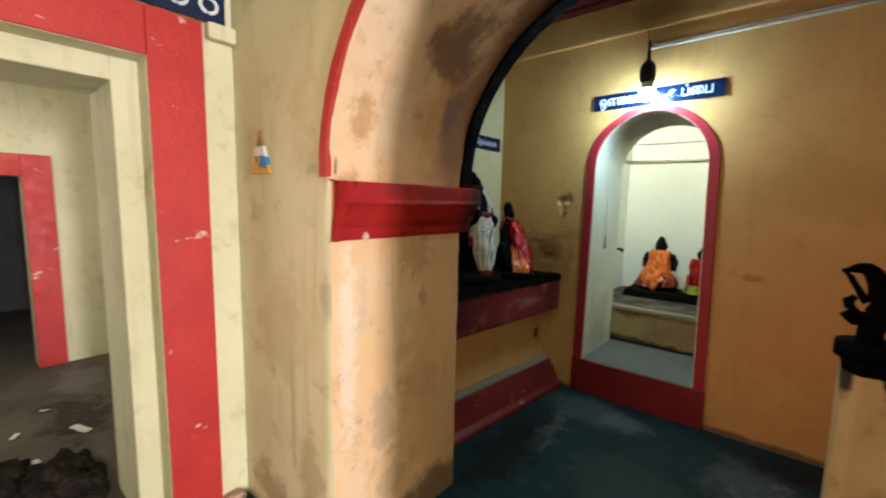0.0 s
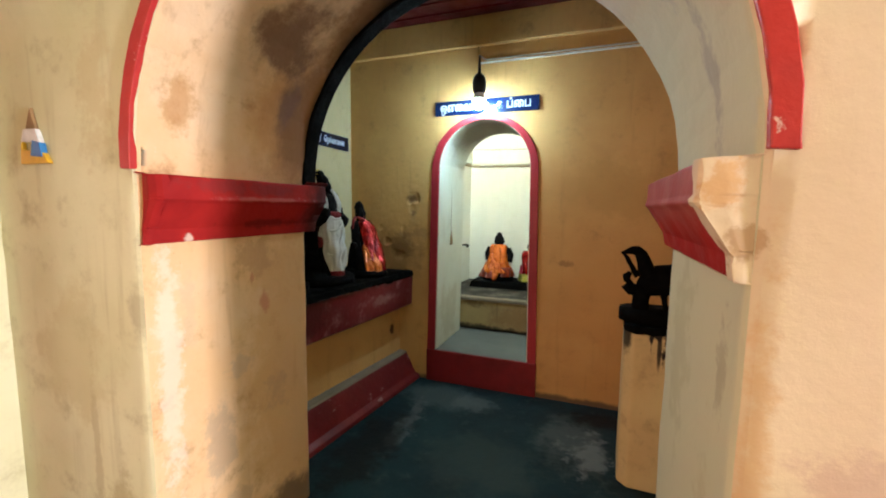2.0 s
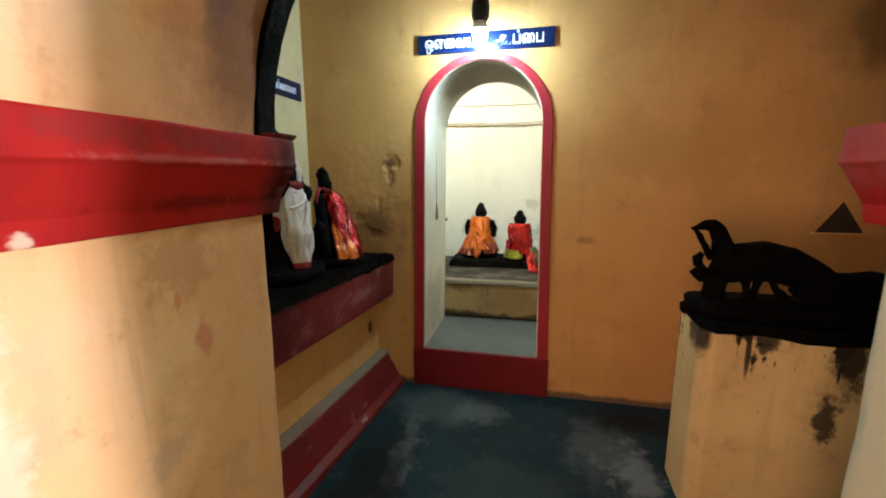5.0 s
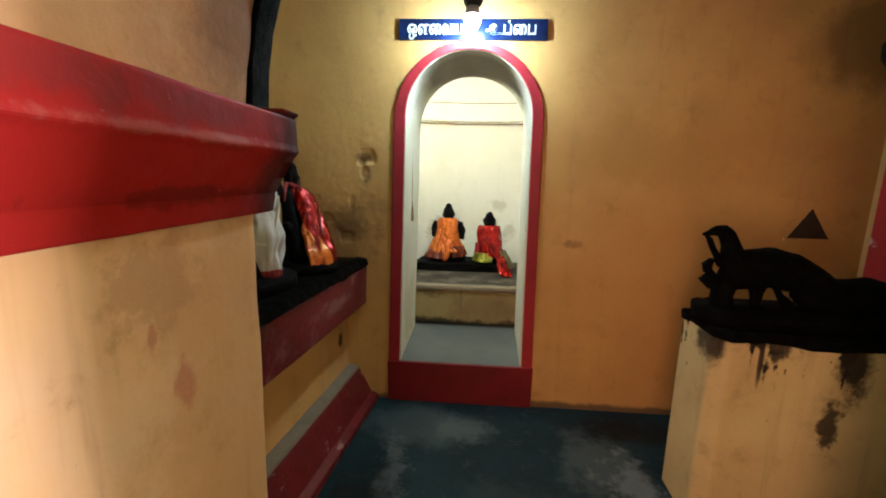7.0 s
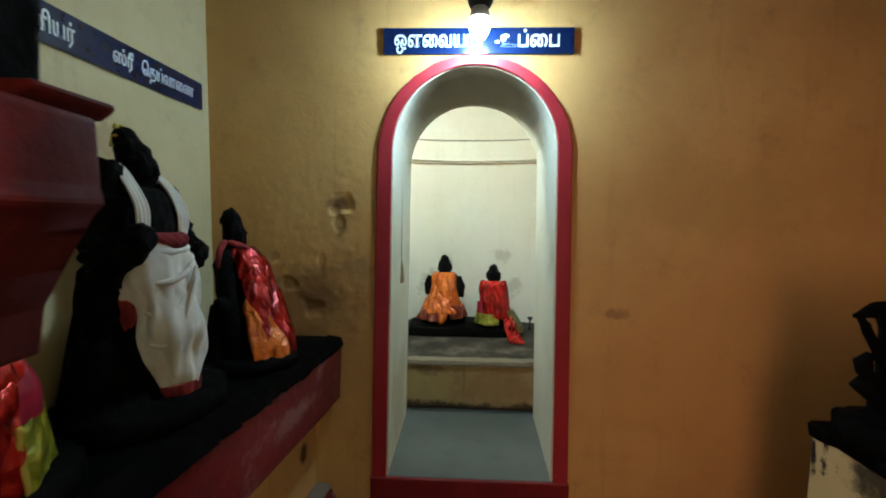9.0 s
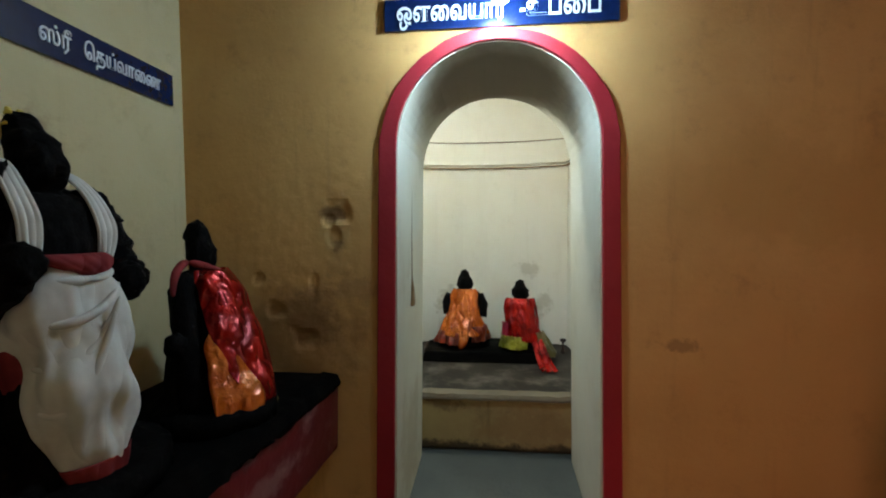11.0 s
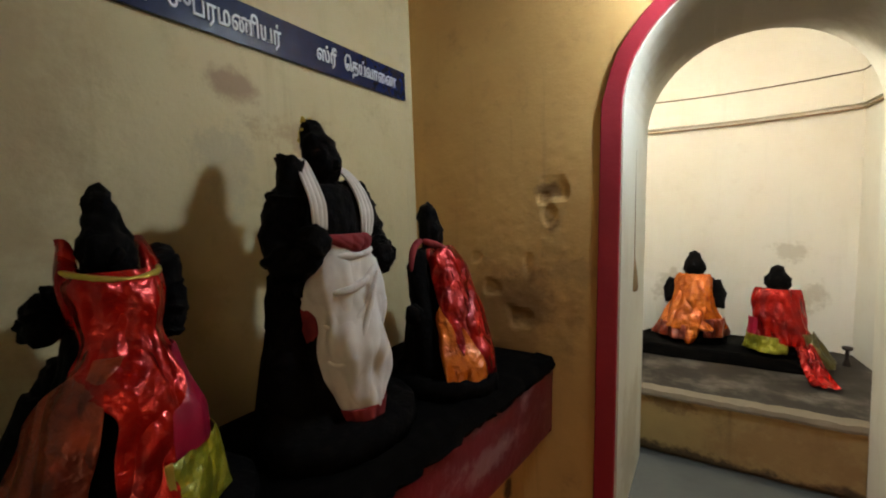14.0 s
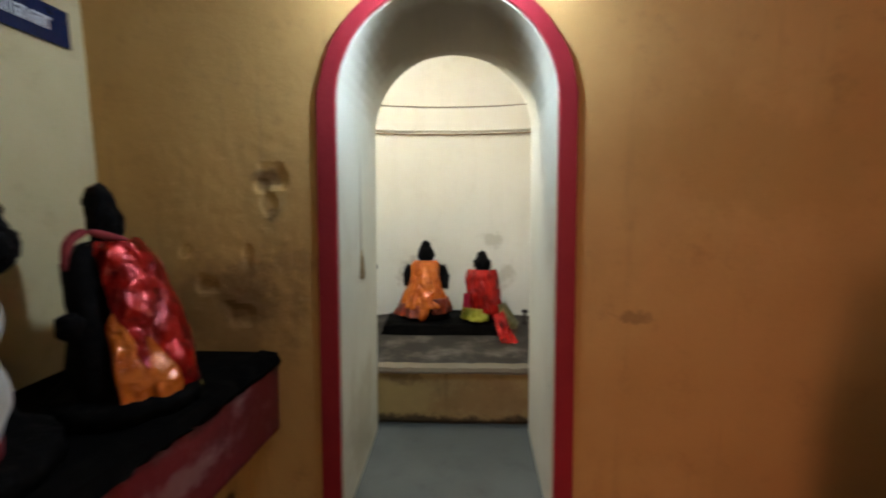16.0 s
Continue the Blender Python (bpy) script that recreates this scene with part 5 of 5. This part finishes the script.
sign("sign_board", (0.0, -0.01, 2.15), boxed(-0.385, 0.399, -0.014, -0.001, 2.10, 2.205),
     [("\u0b94\u0bc8\u0bb5\u0baf\u0bbe\u0bb0\u0bcd", 0.085, 0.37, Matrix.Translation((-0.34, -0.0165, 2.128)) @ FACE_Y),
      ("-\u0b89\u0baa\u0bcd\u0bc8\u0baa", 0.085, 0.262, Matrix.Translation((0.076, -0.0165, 2.128)) @ FACE_Y)],
     "navy blue enamel name board with white painted lettering")
sign("sign_board", (XS + 0.008, -0.65, 1.92), boxed(XS + 0.001, XS + 0.013, -1.32, -0.06, 1.858, 1.964),
     [("\u0bb8\u0bcd\u0bb0\u0bc0", 0.062, 0.085, Matrix.Translation((XS + 0.0155, -1.02, 1.892)) @ FACE_X),
      ("\u0b9a\u0bc1\u0baa\u0bcd\u0bb0\u0bae\u0ba3\u0bbf\u0baf\u0bb0\u0bcd", 0.066, 0.285, Matrix.Translation((XS + 0.0155, -0.91, 1.887)) @ FACE_X),
      ("\u0bb8\u0bcd\u0bb0\u0bc0", 0.06, 0.08, Matrix.Translation((XS + 0.0155, -0.5, 1.892)) @ FACE_X),
      ("\u0bc6\u0ba4\u0baf\u0bcd\u0bb5\u0bbe\u0bc8\u0ba3", 0.06, 0.265, Matrix.Translation((XS + 0.0155, -0.385, 1.892)) @ FACE_X)],
     "long navy blue name board with white lettering above the idols")
hall_sign = thing("sign_board", (XL + 0.02, -2.7, 2.2), "navy blue board with white lettering over the hall doorway", "sign")
under(hall_sign, part("panel", boxed(XL + 0.014, XL + 0.028, -3.4, -2.225, 2.152, 2.30), m_blue, bevel=0.002))
for k in range(7):
    bm = bmesh.new()
    tube(bm, [(XL + 0.03, -2.29 - k * 0.11 + 0.032 * math.sin(a), 2.215 + 0.03 * math.cos(a), 0.008) for a in [0.5 * j for j in range(12)]], 6)
    under(hall_sign, part("letter_mark", bm, m_letter))

def lamp(at, holder_top, mat, label):
    x, y, z = at
    ob = thing("light_bulb", (x, y, holder_top), label, "lamp", "bare bulbs")
    bm = bmesh.new()
    loft(bm, [(x, y, z + 0.055, 0.034, 0.034), (x, y, z + 0.075, 0.046, 0.046), (x, y, z + 0.12, 0.048, 0.048), (x, y, z + 0.15, 0.044, 0.044), (x, y, z + 0.175, 0.03, 0.03), (x, y, z + 0.19, 0.012, 0.012), (x, y, z + 0.25, 0.008, 0.008), (x, y, holder_top, 0.006, 0.006)], 20)
    under(ob, part("holder", bm, m_dark, smooth=True))
    bm = bmesh.new()
    loft(bm, [(x, y, z - 0.055, 0.008, 0.008), (x, y, z - 0.05, 0.022, 0.022), (x, y, z - 0.03, 0.034, 0.034), (x, y, z, 0.04, 0.04), (x, y, z + 0.012, 0.04, 0.04)], 20)
    under(ob, part("bulb", bm, mat, smooth=True))
    bm = bmesh.new()
    loft(bm, [(x, y, z + 0.012, 0.041, 0.041), (x, y, z + 0.03, 0.038, 0.038), (x, y, z + 0.056, 0.028, 0.028)], 20)
    under(ob, part("bulb_base", bm, m_plastic_white, smooth=True))
    return ob


lamp((0.005, -0.175, 2.146), 2.45, m_bulb, "bare white energy-saving bulb in a black holder above the doorway")
lamp((-0.30, 0.71, 2.22), 3.0, m_bulb_in, "bare bulb hanging from the sanctum ceiling")
bm = bmesh.new()
tube(bm, [(0.005, -0.175, 2.452, 0.006), (0.005, -0.06, 2.468, 0.006), (0.02, -0.03, 2.47, 0.006), (0.6, -0.028, 2.472, 0.006), (XR, -0.028, 2.47, 0.006)], 8)
tagged(part("conduit", bm, m_pvc, smooth=True), "thin cream conduit run along the ledge to the bulb", "cable")

# triangular lamp niche in the back wall
niche = thing("lamp_niche", (1.875, 0.0, 1.1), "triangular lamp niche in the shrine wall, its shaded hollow a flat dark panel", "niche")
niche["kind"] = "structure"
# flat near-black triangle on the uncut wall stands in for the shaded hollow
under(niche, part("recess", extrude_profile([(1.768, 1.1), (1.982, 1.1), (1.875, 1.262)], lambda a, z, n: (a, n, z), -0.004, 0.03), m_hole))
under(niche, part("rim", extrude_profile([(1.75, 1.085), (2.0, 1.085), (2.0, 1.099), (1.75, 1.099)], lambda a, z, n: (a, n, z), -0.012, 0.004), m_shrine, bevel=0.004))

# pointed iron lamp hanging on the passage wall, and its wire
hang = thing("hanging_lamp", (-0.352, 0.29, 1.1), "small pointed brown iron lamp hanging on a thin wire", "lamp")
bm = bmesh.new()
loft(bm, [(-0.347, 0.29, 1.095, 0.01, 0.026), (-0.345, 0.29, 1.11, 0.011, 0.026), (-0.346, 0.29, 1.17, 0.008, 0.012), (-0.348, 0.29, 1.215, 0.003, 0.003)], 12)
under(hang, part("cup", bm, m_wire, smooth=True))
bm = bmesh.new()
tube(bm, [(-0.348, 0.29, 1.21, 0.002), (-0.347, 0.285, 1.4, 0.002), (-0.346, 0.29, 1.62, 0.002)], 6)
under(hang, part("wire", bm, m_wire))
bm = bmesh.new()
tube(bm, [(-0.60, 1.3, 1.0, 0.008), (-0.55, 1.24, 1.0, 0.008), (-0.5, 1.2, 1.01, 0.014), (-0.47, 1.18, 1.0, 0.02), (-0.46, 1.17, 0.99, 0.008)], 10)
tagged(part("wall_oil_lamp", bm, m_iron, smooth=True), "small dark iron oil lamp on a wall bracket", "lamp")
bm = bmesh.new()
tube(bm, [(-0.66, 1.14, 1.02, 0.007), (-0.66, 1.15, 1.4, 0.007), (-0.655, 1.15, 1.62, 0.007), (-0.65, 1.15, 1.63, 0.012)], 8)
tagged(part("wall_cable", bm, m_pvc, smooth=True), "thin pale cable pipe fixed on the sanctum wall", "cable")

# dark bracket lamp on the side wall
bm = bmesh.new()
tube(bm, [(XR - 0.005, -0.02, 1.8, 0.014), (XR - 0.03, -0.025, 1.88, 0.014), (XR - 0.05, -0.03, 1.96, 0.02), (XR - 0.05, -0.03, 2.02, 0.06), (XR - 0.05, -0.03, 2.09, 0.065), (XR - 0.05, -0.03, 2.14, 0.03)], 14)
tagged(part("wall_lantern", bm, m_iron, smooth=True), "dark sooty lantern on the side wall", "lamp")

# ---- sanctum: altar and two small idols ----
altar = thing("altar", (0.0, 1.1, 0.255), "stained ochre plastered altar with a worn dark cement top", "altar")
under(altar, part("body", boxed(-0.64, 0.64, 0.668, 1.45, 0.256, 0.54), m_altar, bevel=0.022))
bm = extrude_profile([(0.66, 0.541), (0.652, 0.55), (0.656, 0.562), (1.68, 0.57), (1.68, 0.541)], lambda a, z, n: (n, a, z), -0.65, 0.65)
under(altar, part("top", bm, m_altar_top, bevel=0.006))
bm = extrude_profile([(0.646, 0.538), (0.644, 0.55), (0.65, 0.568), (0.70, 0.5745), (0.70, 0.538)], lambda a, z, n: (n, a, z), -0.63, 0.63)
bmesh.ops.subdivide_edges(bm, edges=[e for e in bm.edges if abs(e.verts[0].co.x - e.verts[1].co.x) > 1.0], cuts=60)
carved(bm, 0.005, 22.0)
under(altar, part("nosing", bm, m_ledge, label="pale worn cement front edge"))
slab = bmesh.new()
edge = [(-0.43, 1.17), (-0.2, 1.155), (0.05, 1.165), (0.30, 1.15), (0.38, 1.2), (0.39, 1.4), (0.34, 1.52), (0.0, 1.54), (-0.36, 1.53), (-0.44, 1.45)]
loft_rows = []
for z, f in ((0.566, 1.02), (0.60, 1.0), (0.622, 0.985), (0.632, 0.95)):
    loft_rows.append([slab.verts.new((x * f, 1.34 + (y - 1.34) * f, z)) for x, y in edge])
for lower, upper in zip(loft_rows, loft_rows[1:]):
    for k in range(len(edge)):
        q = (k + 1) % len(edge)
        slab.faces.new((lower[k], lower[q], upper[q], upper[k]))
slab.faces.new(loft_rows[-1])
slab.faces.new(loft_rows[0][::-1])
bmesh.ops.subdivide_edges(slab, edges=slab.edges, cuts=2, use_grid_fill=True)
carved(slab, 0.006, 24.0)
tagged(part("stone_slab", slab, m_slab, bevel=0.008), "low black oiled stone base on the altar", "stone slab")

bm = bmesh.new()
loft(bm, [(0.505, 1.40, 0.568, 0.018, 0.018), (0.505, 1.40, 0.58, 0.016, 0.016), (0.505, 1.40, 0.60, 0.008, 0.008), (0.505, 1.40, 0.645, 0.008, 0.008), (0.505, 1.40, 0.652, 0.02, 0.02), (0.505, 1.40, 0.665, 0.022, 0.022), (0.505, 1.40, 0.668, 0.014, 0.014)], 14)
tagged(part("altar_lamp", bm, m_iron, smooth=True), "small dark iron lamp standing at the altar's end", "lamp")

FX, FY = -0.165, 1.36
idol("seated_statue",
     [(FX, FY, 0.625, 0.17, 0.11), (FX, FY, 0.67, 0.165, 0.105), (FX, FY, 0.69, 0.12, 0.08)],
     [(FX, FY, 0.65, 0.15, 0.09), (FX, FY, 0.74, 0.13, 0.085), (FX, FY, 0.82, 0.085, 0.065), (FX, FY, 0.93, 0.09, 0.06), (FX, FY, 0.99, 0.10, 0.055), (FX, FY, 1.015, 0.04, 0.04), (FX, FY, 1.04, 0.055, 0.05), (FX, FY, 1.08, 0.052, 0.048), (FX, FY, 1.105, 0.035, 0.035), (FX, FY, 1.135, 0.025, 0.025), (FX, FY, 1.145, 0.008, 0.008)],
     [[(FX - 0.1, FY, 0.98, 0.03), (FX - 0.125, FY, 0.92, 0.032), (FX - 0.115, FY - 0.03, 0.85, 0.03)], [(FX + 0.1, FY, 0.98, 0.03), (FX + 0.125, FY, 0.9, 0.032), (FX + 0.12, FY - 0.03, 0.83, 0.03)]],
     "small black granite seated statue on the altar")
orange = sari("orange_wrap", [(FX, FY - 0.01, 1.02, 0.075, 0.05), (FX, FY - 0.015, 0.99, 0.095, 0.07), (FX, FY - 0.02, 0.92, 0.095, 0.08), (FX, FY - 0.025, 0.85, 0.11, 0.095), (FX - 0.01, FY - 0.03, 0.78, 0.14, 0.11), (FX - 0.01, FY - 0.03, 0.72, 0.16, 0.125)],
              (185, 355), (0.07, 6, 3.0), m_orange, "shiny orange silk wrapped round the small seated statue")
sari("rust_border", [(FX - 0.01, FY - 0.03, 0.745, 0.155, 0.123), (FX - 0.01, FY - 0.03, 0.70, 0.175, 0.135), (FX - 0.01, FY - 0.03, 0.665, 0.185, 0.14)], (180, 262), (0.06, 6, 2.0), m_deep, "", orange, n=30)
sari("rust_border", [(FX + 0.01, FY - 0.02, 0.78, 0.14, 0.11), (FX + 0.01, FY - 0.02, 0.72, 0.155, 0.12), (FX + 0.01, FY - 0.02, 0.68, 0.16, 0.125)], (285, 365), (0.06, 6, 2.0), m_deep, "", orange, n=30)
bm = bmesh.new()
loft(bm, [(FX + 0.01, FY - 0.115, 0.84, 0.05, 0.02), (FX + 0.0, FY - 0.13, 0.75, 0.045, 0.025), (FX - 0.01, FY - 0.15, 0.68, 0.035, 0.02), (FX - 0.02, FY - 0.16, 0.635, 0.015, 0.012)], 20, folds=(0.12, 3, 2.0))
under(orange, smoothed(part("hanging_end", bm, m_orange, smooth=True)))

GX, GY = 0.205, 1.30
idol("seated_statue",
     [(GX, GY, 0.625, 0.12, 0.10), (GX, GY, 0.66, 0.12, 0.10), (GX, GY, 0.68, 0.09, 0.08)],
     [(GX, GY, 0.64, 0.10, 0.08), (GX, GY, 0.78, 0.09, 0.07), (GX, GY, 0.90, 0.085, 0.06), (GX, GY, 0.945, 0.09, 0.05), (GX, GY, 0.965, 0.038, 0.038), (GX, GY, 0.985, 0.053, 0.05), (GX, GY, 1.02, 0.053, 0.048), (GX, GY, 1.045, 0.033, 0.033), (GX, GY, 1.07, 0.028, 0.028), (GX, GY, 1.085, 0.01, 0.01)],
     [[(GX + 0.07, GY + 0.01, 0.92, 0.026), (GX + 0.085, GY + 0.02, 0.85, 0.026), (GX + 0.085, GY + 0.02, 0.75, 0.026)]],
     "small black granite statue in red silk on the altar")
red2 = sari("silk_sari", [(GX, GY - 0.01, 0.97, 0.085, 0.05), (GX, GY - 0.015, 0.945, 0.1, 0.07), (GX, GY - 0.02, 0.87, 0.105, 0.08), (GX + 0.01, GY - 0.025, 0.79, 0.11, 0.09), (GX + 0.02, GY - 0.03, 0.73, 0.12, 0.1), (GX + 0.02, GY - 0.03, 0.70, 0.12, 0.1)],
            (185, 360), (0.06, 7, 3.0), m_redsilk, "shiny red silk sari on the small statue")
sari("magenta_panel", [(GX - 0.02, GY - 0.03, 0.82, 0.09, 0.08), (GX - 0.025, GY - 0.03, 0.72, 0.1, 0.09)], (175, 225), (0.05, 5, 1.0), m_pinksilk, "", red2, n=20)
sari("green_border", [(GX - 0.01, GY - 0.03, 0.735, 0.118, 0.1), (GX - 0.01, GY - 0.035, 0.69, 0.125, 0.107), (GX - 0.01, GY - 0.035, 0.655, 0.128, 0.11)], (180, 290), (0.06, 6, 2.0), m_green, "", red2, n=36)
bm = bmesh.new()
rows = []
for k, (x, y, z, w) in enumerate([(GX + 0.09, GY - 0.10, 0.72, 0.04), (GX + 0.11, GY - 0.16, 0.67, 0.042), (GX + 0.125, GY - 0.21, 0.615, 0.046), (GX + 0.14, GY - 0.26, 0.584, 0.05), (GX + 0.15, GY - 0.31, 0.578, 0.05)]):
    rows.append([bm.verts.new((x + w * (j / 4 - 1), y + 0.008 * math.sin(j * 1.7 + k), z + 0.008 * math.cos(j * 1.9 + k))) for j in range(9)])
for r, q in zip(rows, rows[1:]):
    for j in range(8):
        bm.faces.new((r[j], r[j + 1], q[j + 1], q[j]))
under(red2, smoothed(part("trailing_end", bm, m_redsilk, smooth=True), 0.006, 2))
sari("dark_border", [(GX + 0.035, GY - 0.03, 0.76, 0.105, 0.09), (GX + 0.06, GY - 0.04, 0.68, 0.125, 0.1), (GX + 0.085, GY - 0.05, 0.61, 0.145, 0.11)], (300, 372), (0.07, 6, 2.0), m_olive, "", red2, n=30)

# ---- front hall: packet on the pier, litter and rubble ----
packet = thing("hanging_packet", (-0.9, YA0, 1.535), "small pointed plastic packet in white, blue and yellow on a nail", "packet")
for name, pts, mat, d in (("cone", [(-0.028, 1.585), (0.012, 1.585), (-0.005, 1.655)], m_wire, 0.012), ("white_panel", [(-0.04, 1.555), (0.028, 1.545), (0.014, 1.59), (-0.03, 1.592)], m_plastic_white, 0.016),
                          ("blue_panel", [(-0.005, 1.51), (0.036, 1.505), (0.03, 1.548), (0.004, 1.556)], m_plastic_blue, 0.02), ("yellow_base", [(-0.045, 1.487), (0.052, 1.487), (0.036, 1.518), (-0.036, 1.532), (-0.038, 1.556)], m_plastic_yellow, 0.017)):
    under(packet, part(name, extrude_profile([(-0.905 + 1.55 * a, 1.535 + 1.07 * (z - 1.487)) for a, z in pts], lambda a, z, n: (a, n, z), YA0 - d, YA0 - 0.001), mat, bevel=0.003))
bm = boxed(XL, XL + 0.05, -2.30, YA0, 2.085, 2.15)
setting(part("ledge_hall", bm, m_hall, bevel=0.008))

random.seed(11)
for k in range(9):
    r = random.uniform(0.02, 0.055)
    bm = bmesh.new()
    bmesh.ops.create_icosphere(bm, subdivisions=2, radius=r)
    for v in bm.verts:
        v.co += noise.noise_vector(v.co * 30 + Vector((k, 0, 0))) * r * 0.45
        v.co.z = max(v.co.z * 0.7, -r * 0.4)
    ob = part("plaster_rubble", bm, m_rubble, smooth=False)
    ob.location = (-1.12 + random.uniform(-0.03, 0.2), -2.25 + random.uniform(-0.03, 0.02) if k < 6 else -2.3, r * 0.4)
    tagged(ob, "lump of fallen pinkish plaster at the wall foot", "rubble", "rubble at the wall foot")
for k, (x, y, sx, sy, rz) in enumerate([(-2.45, -2.63, 0.16, 0.05, 20), (-2.9, -2.75, 0.05, 0.03, 60), (-2.62, -2.9, 0.07, 0.03, -30), (-2.2, -2.85, 0.05, 0.04, 10)]):
    bm = bmesh.new()
    bmesh.ops.create_grid(bm, x_segments=6, y_segments=3, size=0.5)
    for v in bm.verts:
        v.co = Vector((v.co.x * sx, v.co.y * sy, 0.012 + 0.010 * noise.noise(v.co * 4 + Vector((k * 3, 0, 0)))))
    ob = smoothed(part("paper_scrap", bm, m_paper, smooth=True), 0.0015)
    ob.location, ob.rotation_euler = (x, y, 0.001), (0, 0, radians(rz))
    tagged(ob, "crumpled white paper scrap on the dusty floor", "litter", "paper scraps")
for k, (x, y, rx, ry, rz, nm, lab) in enumerate([(-1.85, -2.78, 0.3, 0.16, 0.11, "sack", "crumpled dark dirty sack lying by the door jamb"), (-2.0, -2.98, 0.26, 0.14, 0.07, "rag", "flat dark rag crumpled on the dusty floor")]):
    bm = bmesh.new()
    bmesh.ops.create_icosphere(bm, subdivisions=4, radius=1.0)
    for v in bm.verts:
        v.co = Vector((v.co.x * rx, v.co.y * ry, max(0.0, v.co.z) * rz)) * (1 + 0.45 * noise.noise(v.co * 2.2 + Vector((k * 5, 0, 0))) + 0.15 * noise.noise(v.co * 7))
    ob = part(nm, bm, m_sack, smooth=True)
    ob.location = (x, y, 0.0)
    tagged(ob, lab, "rags")
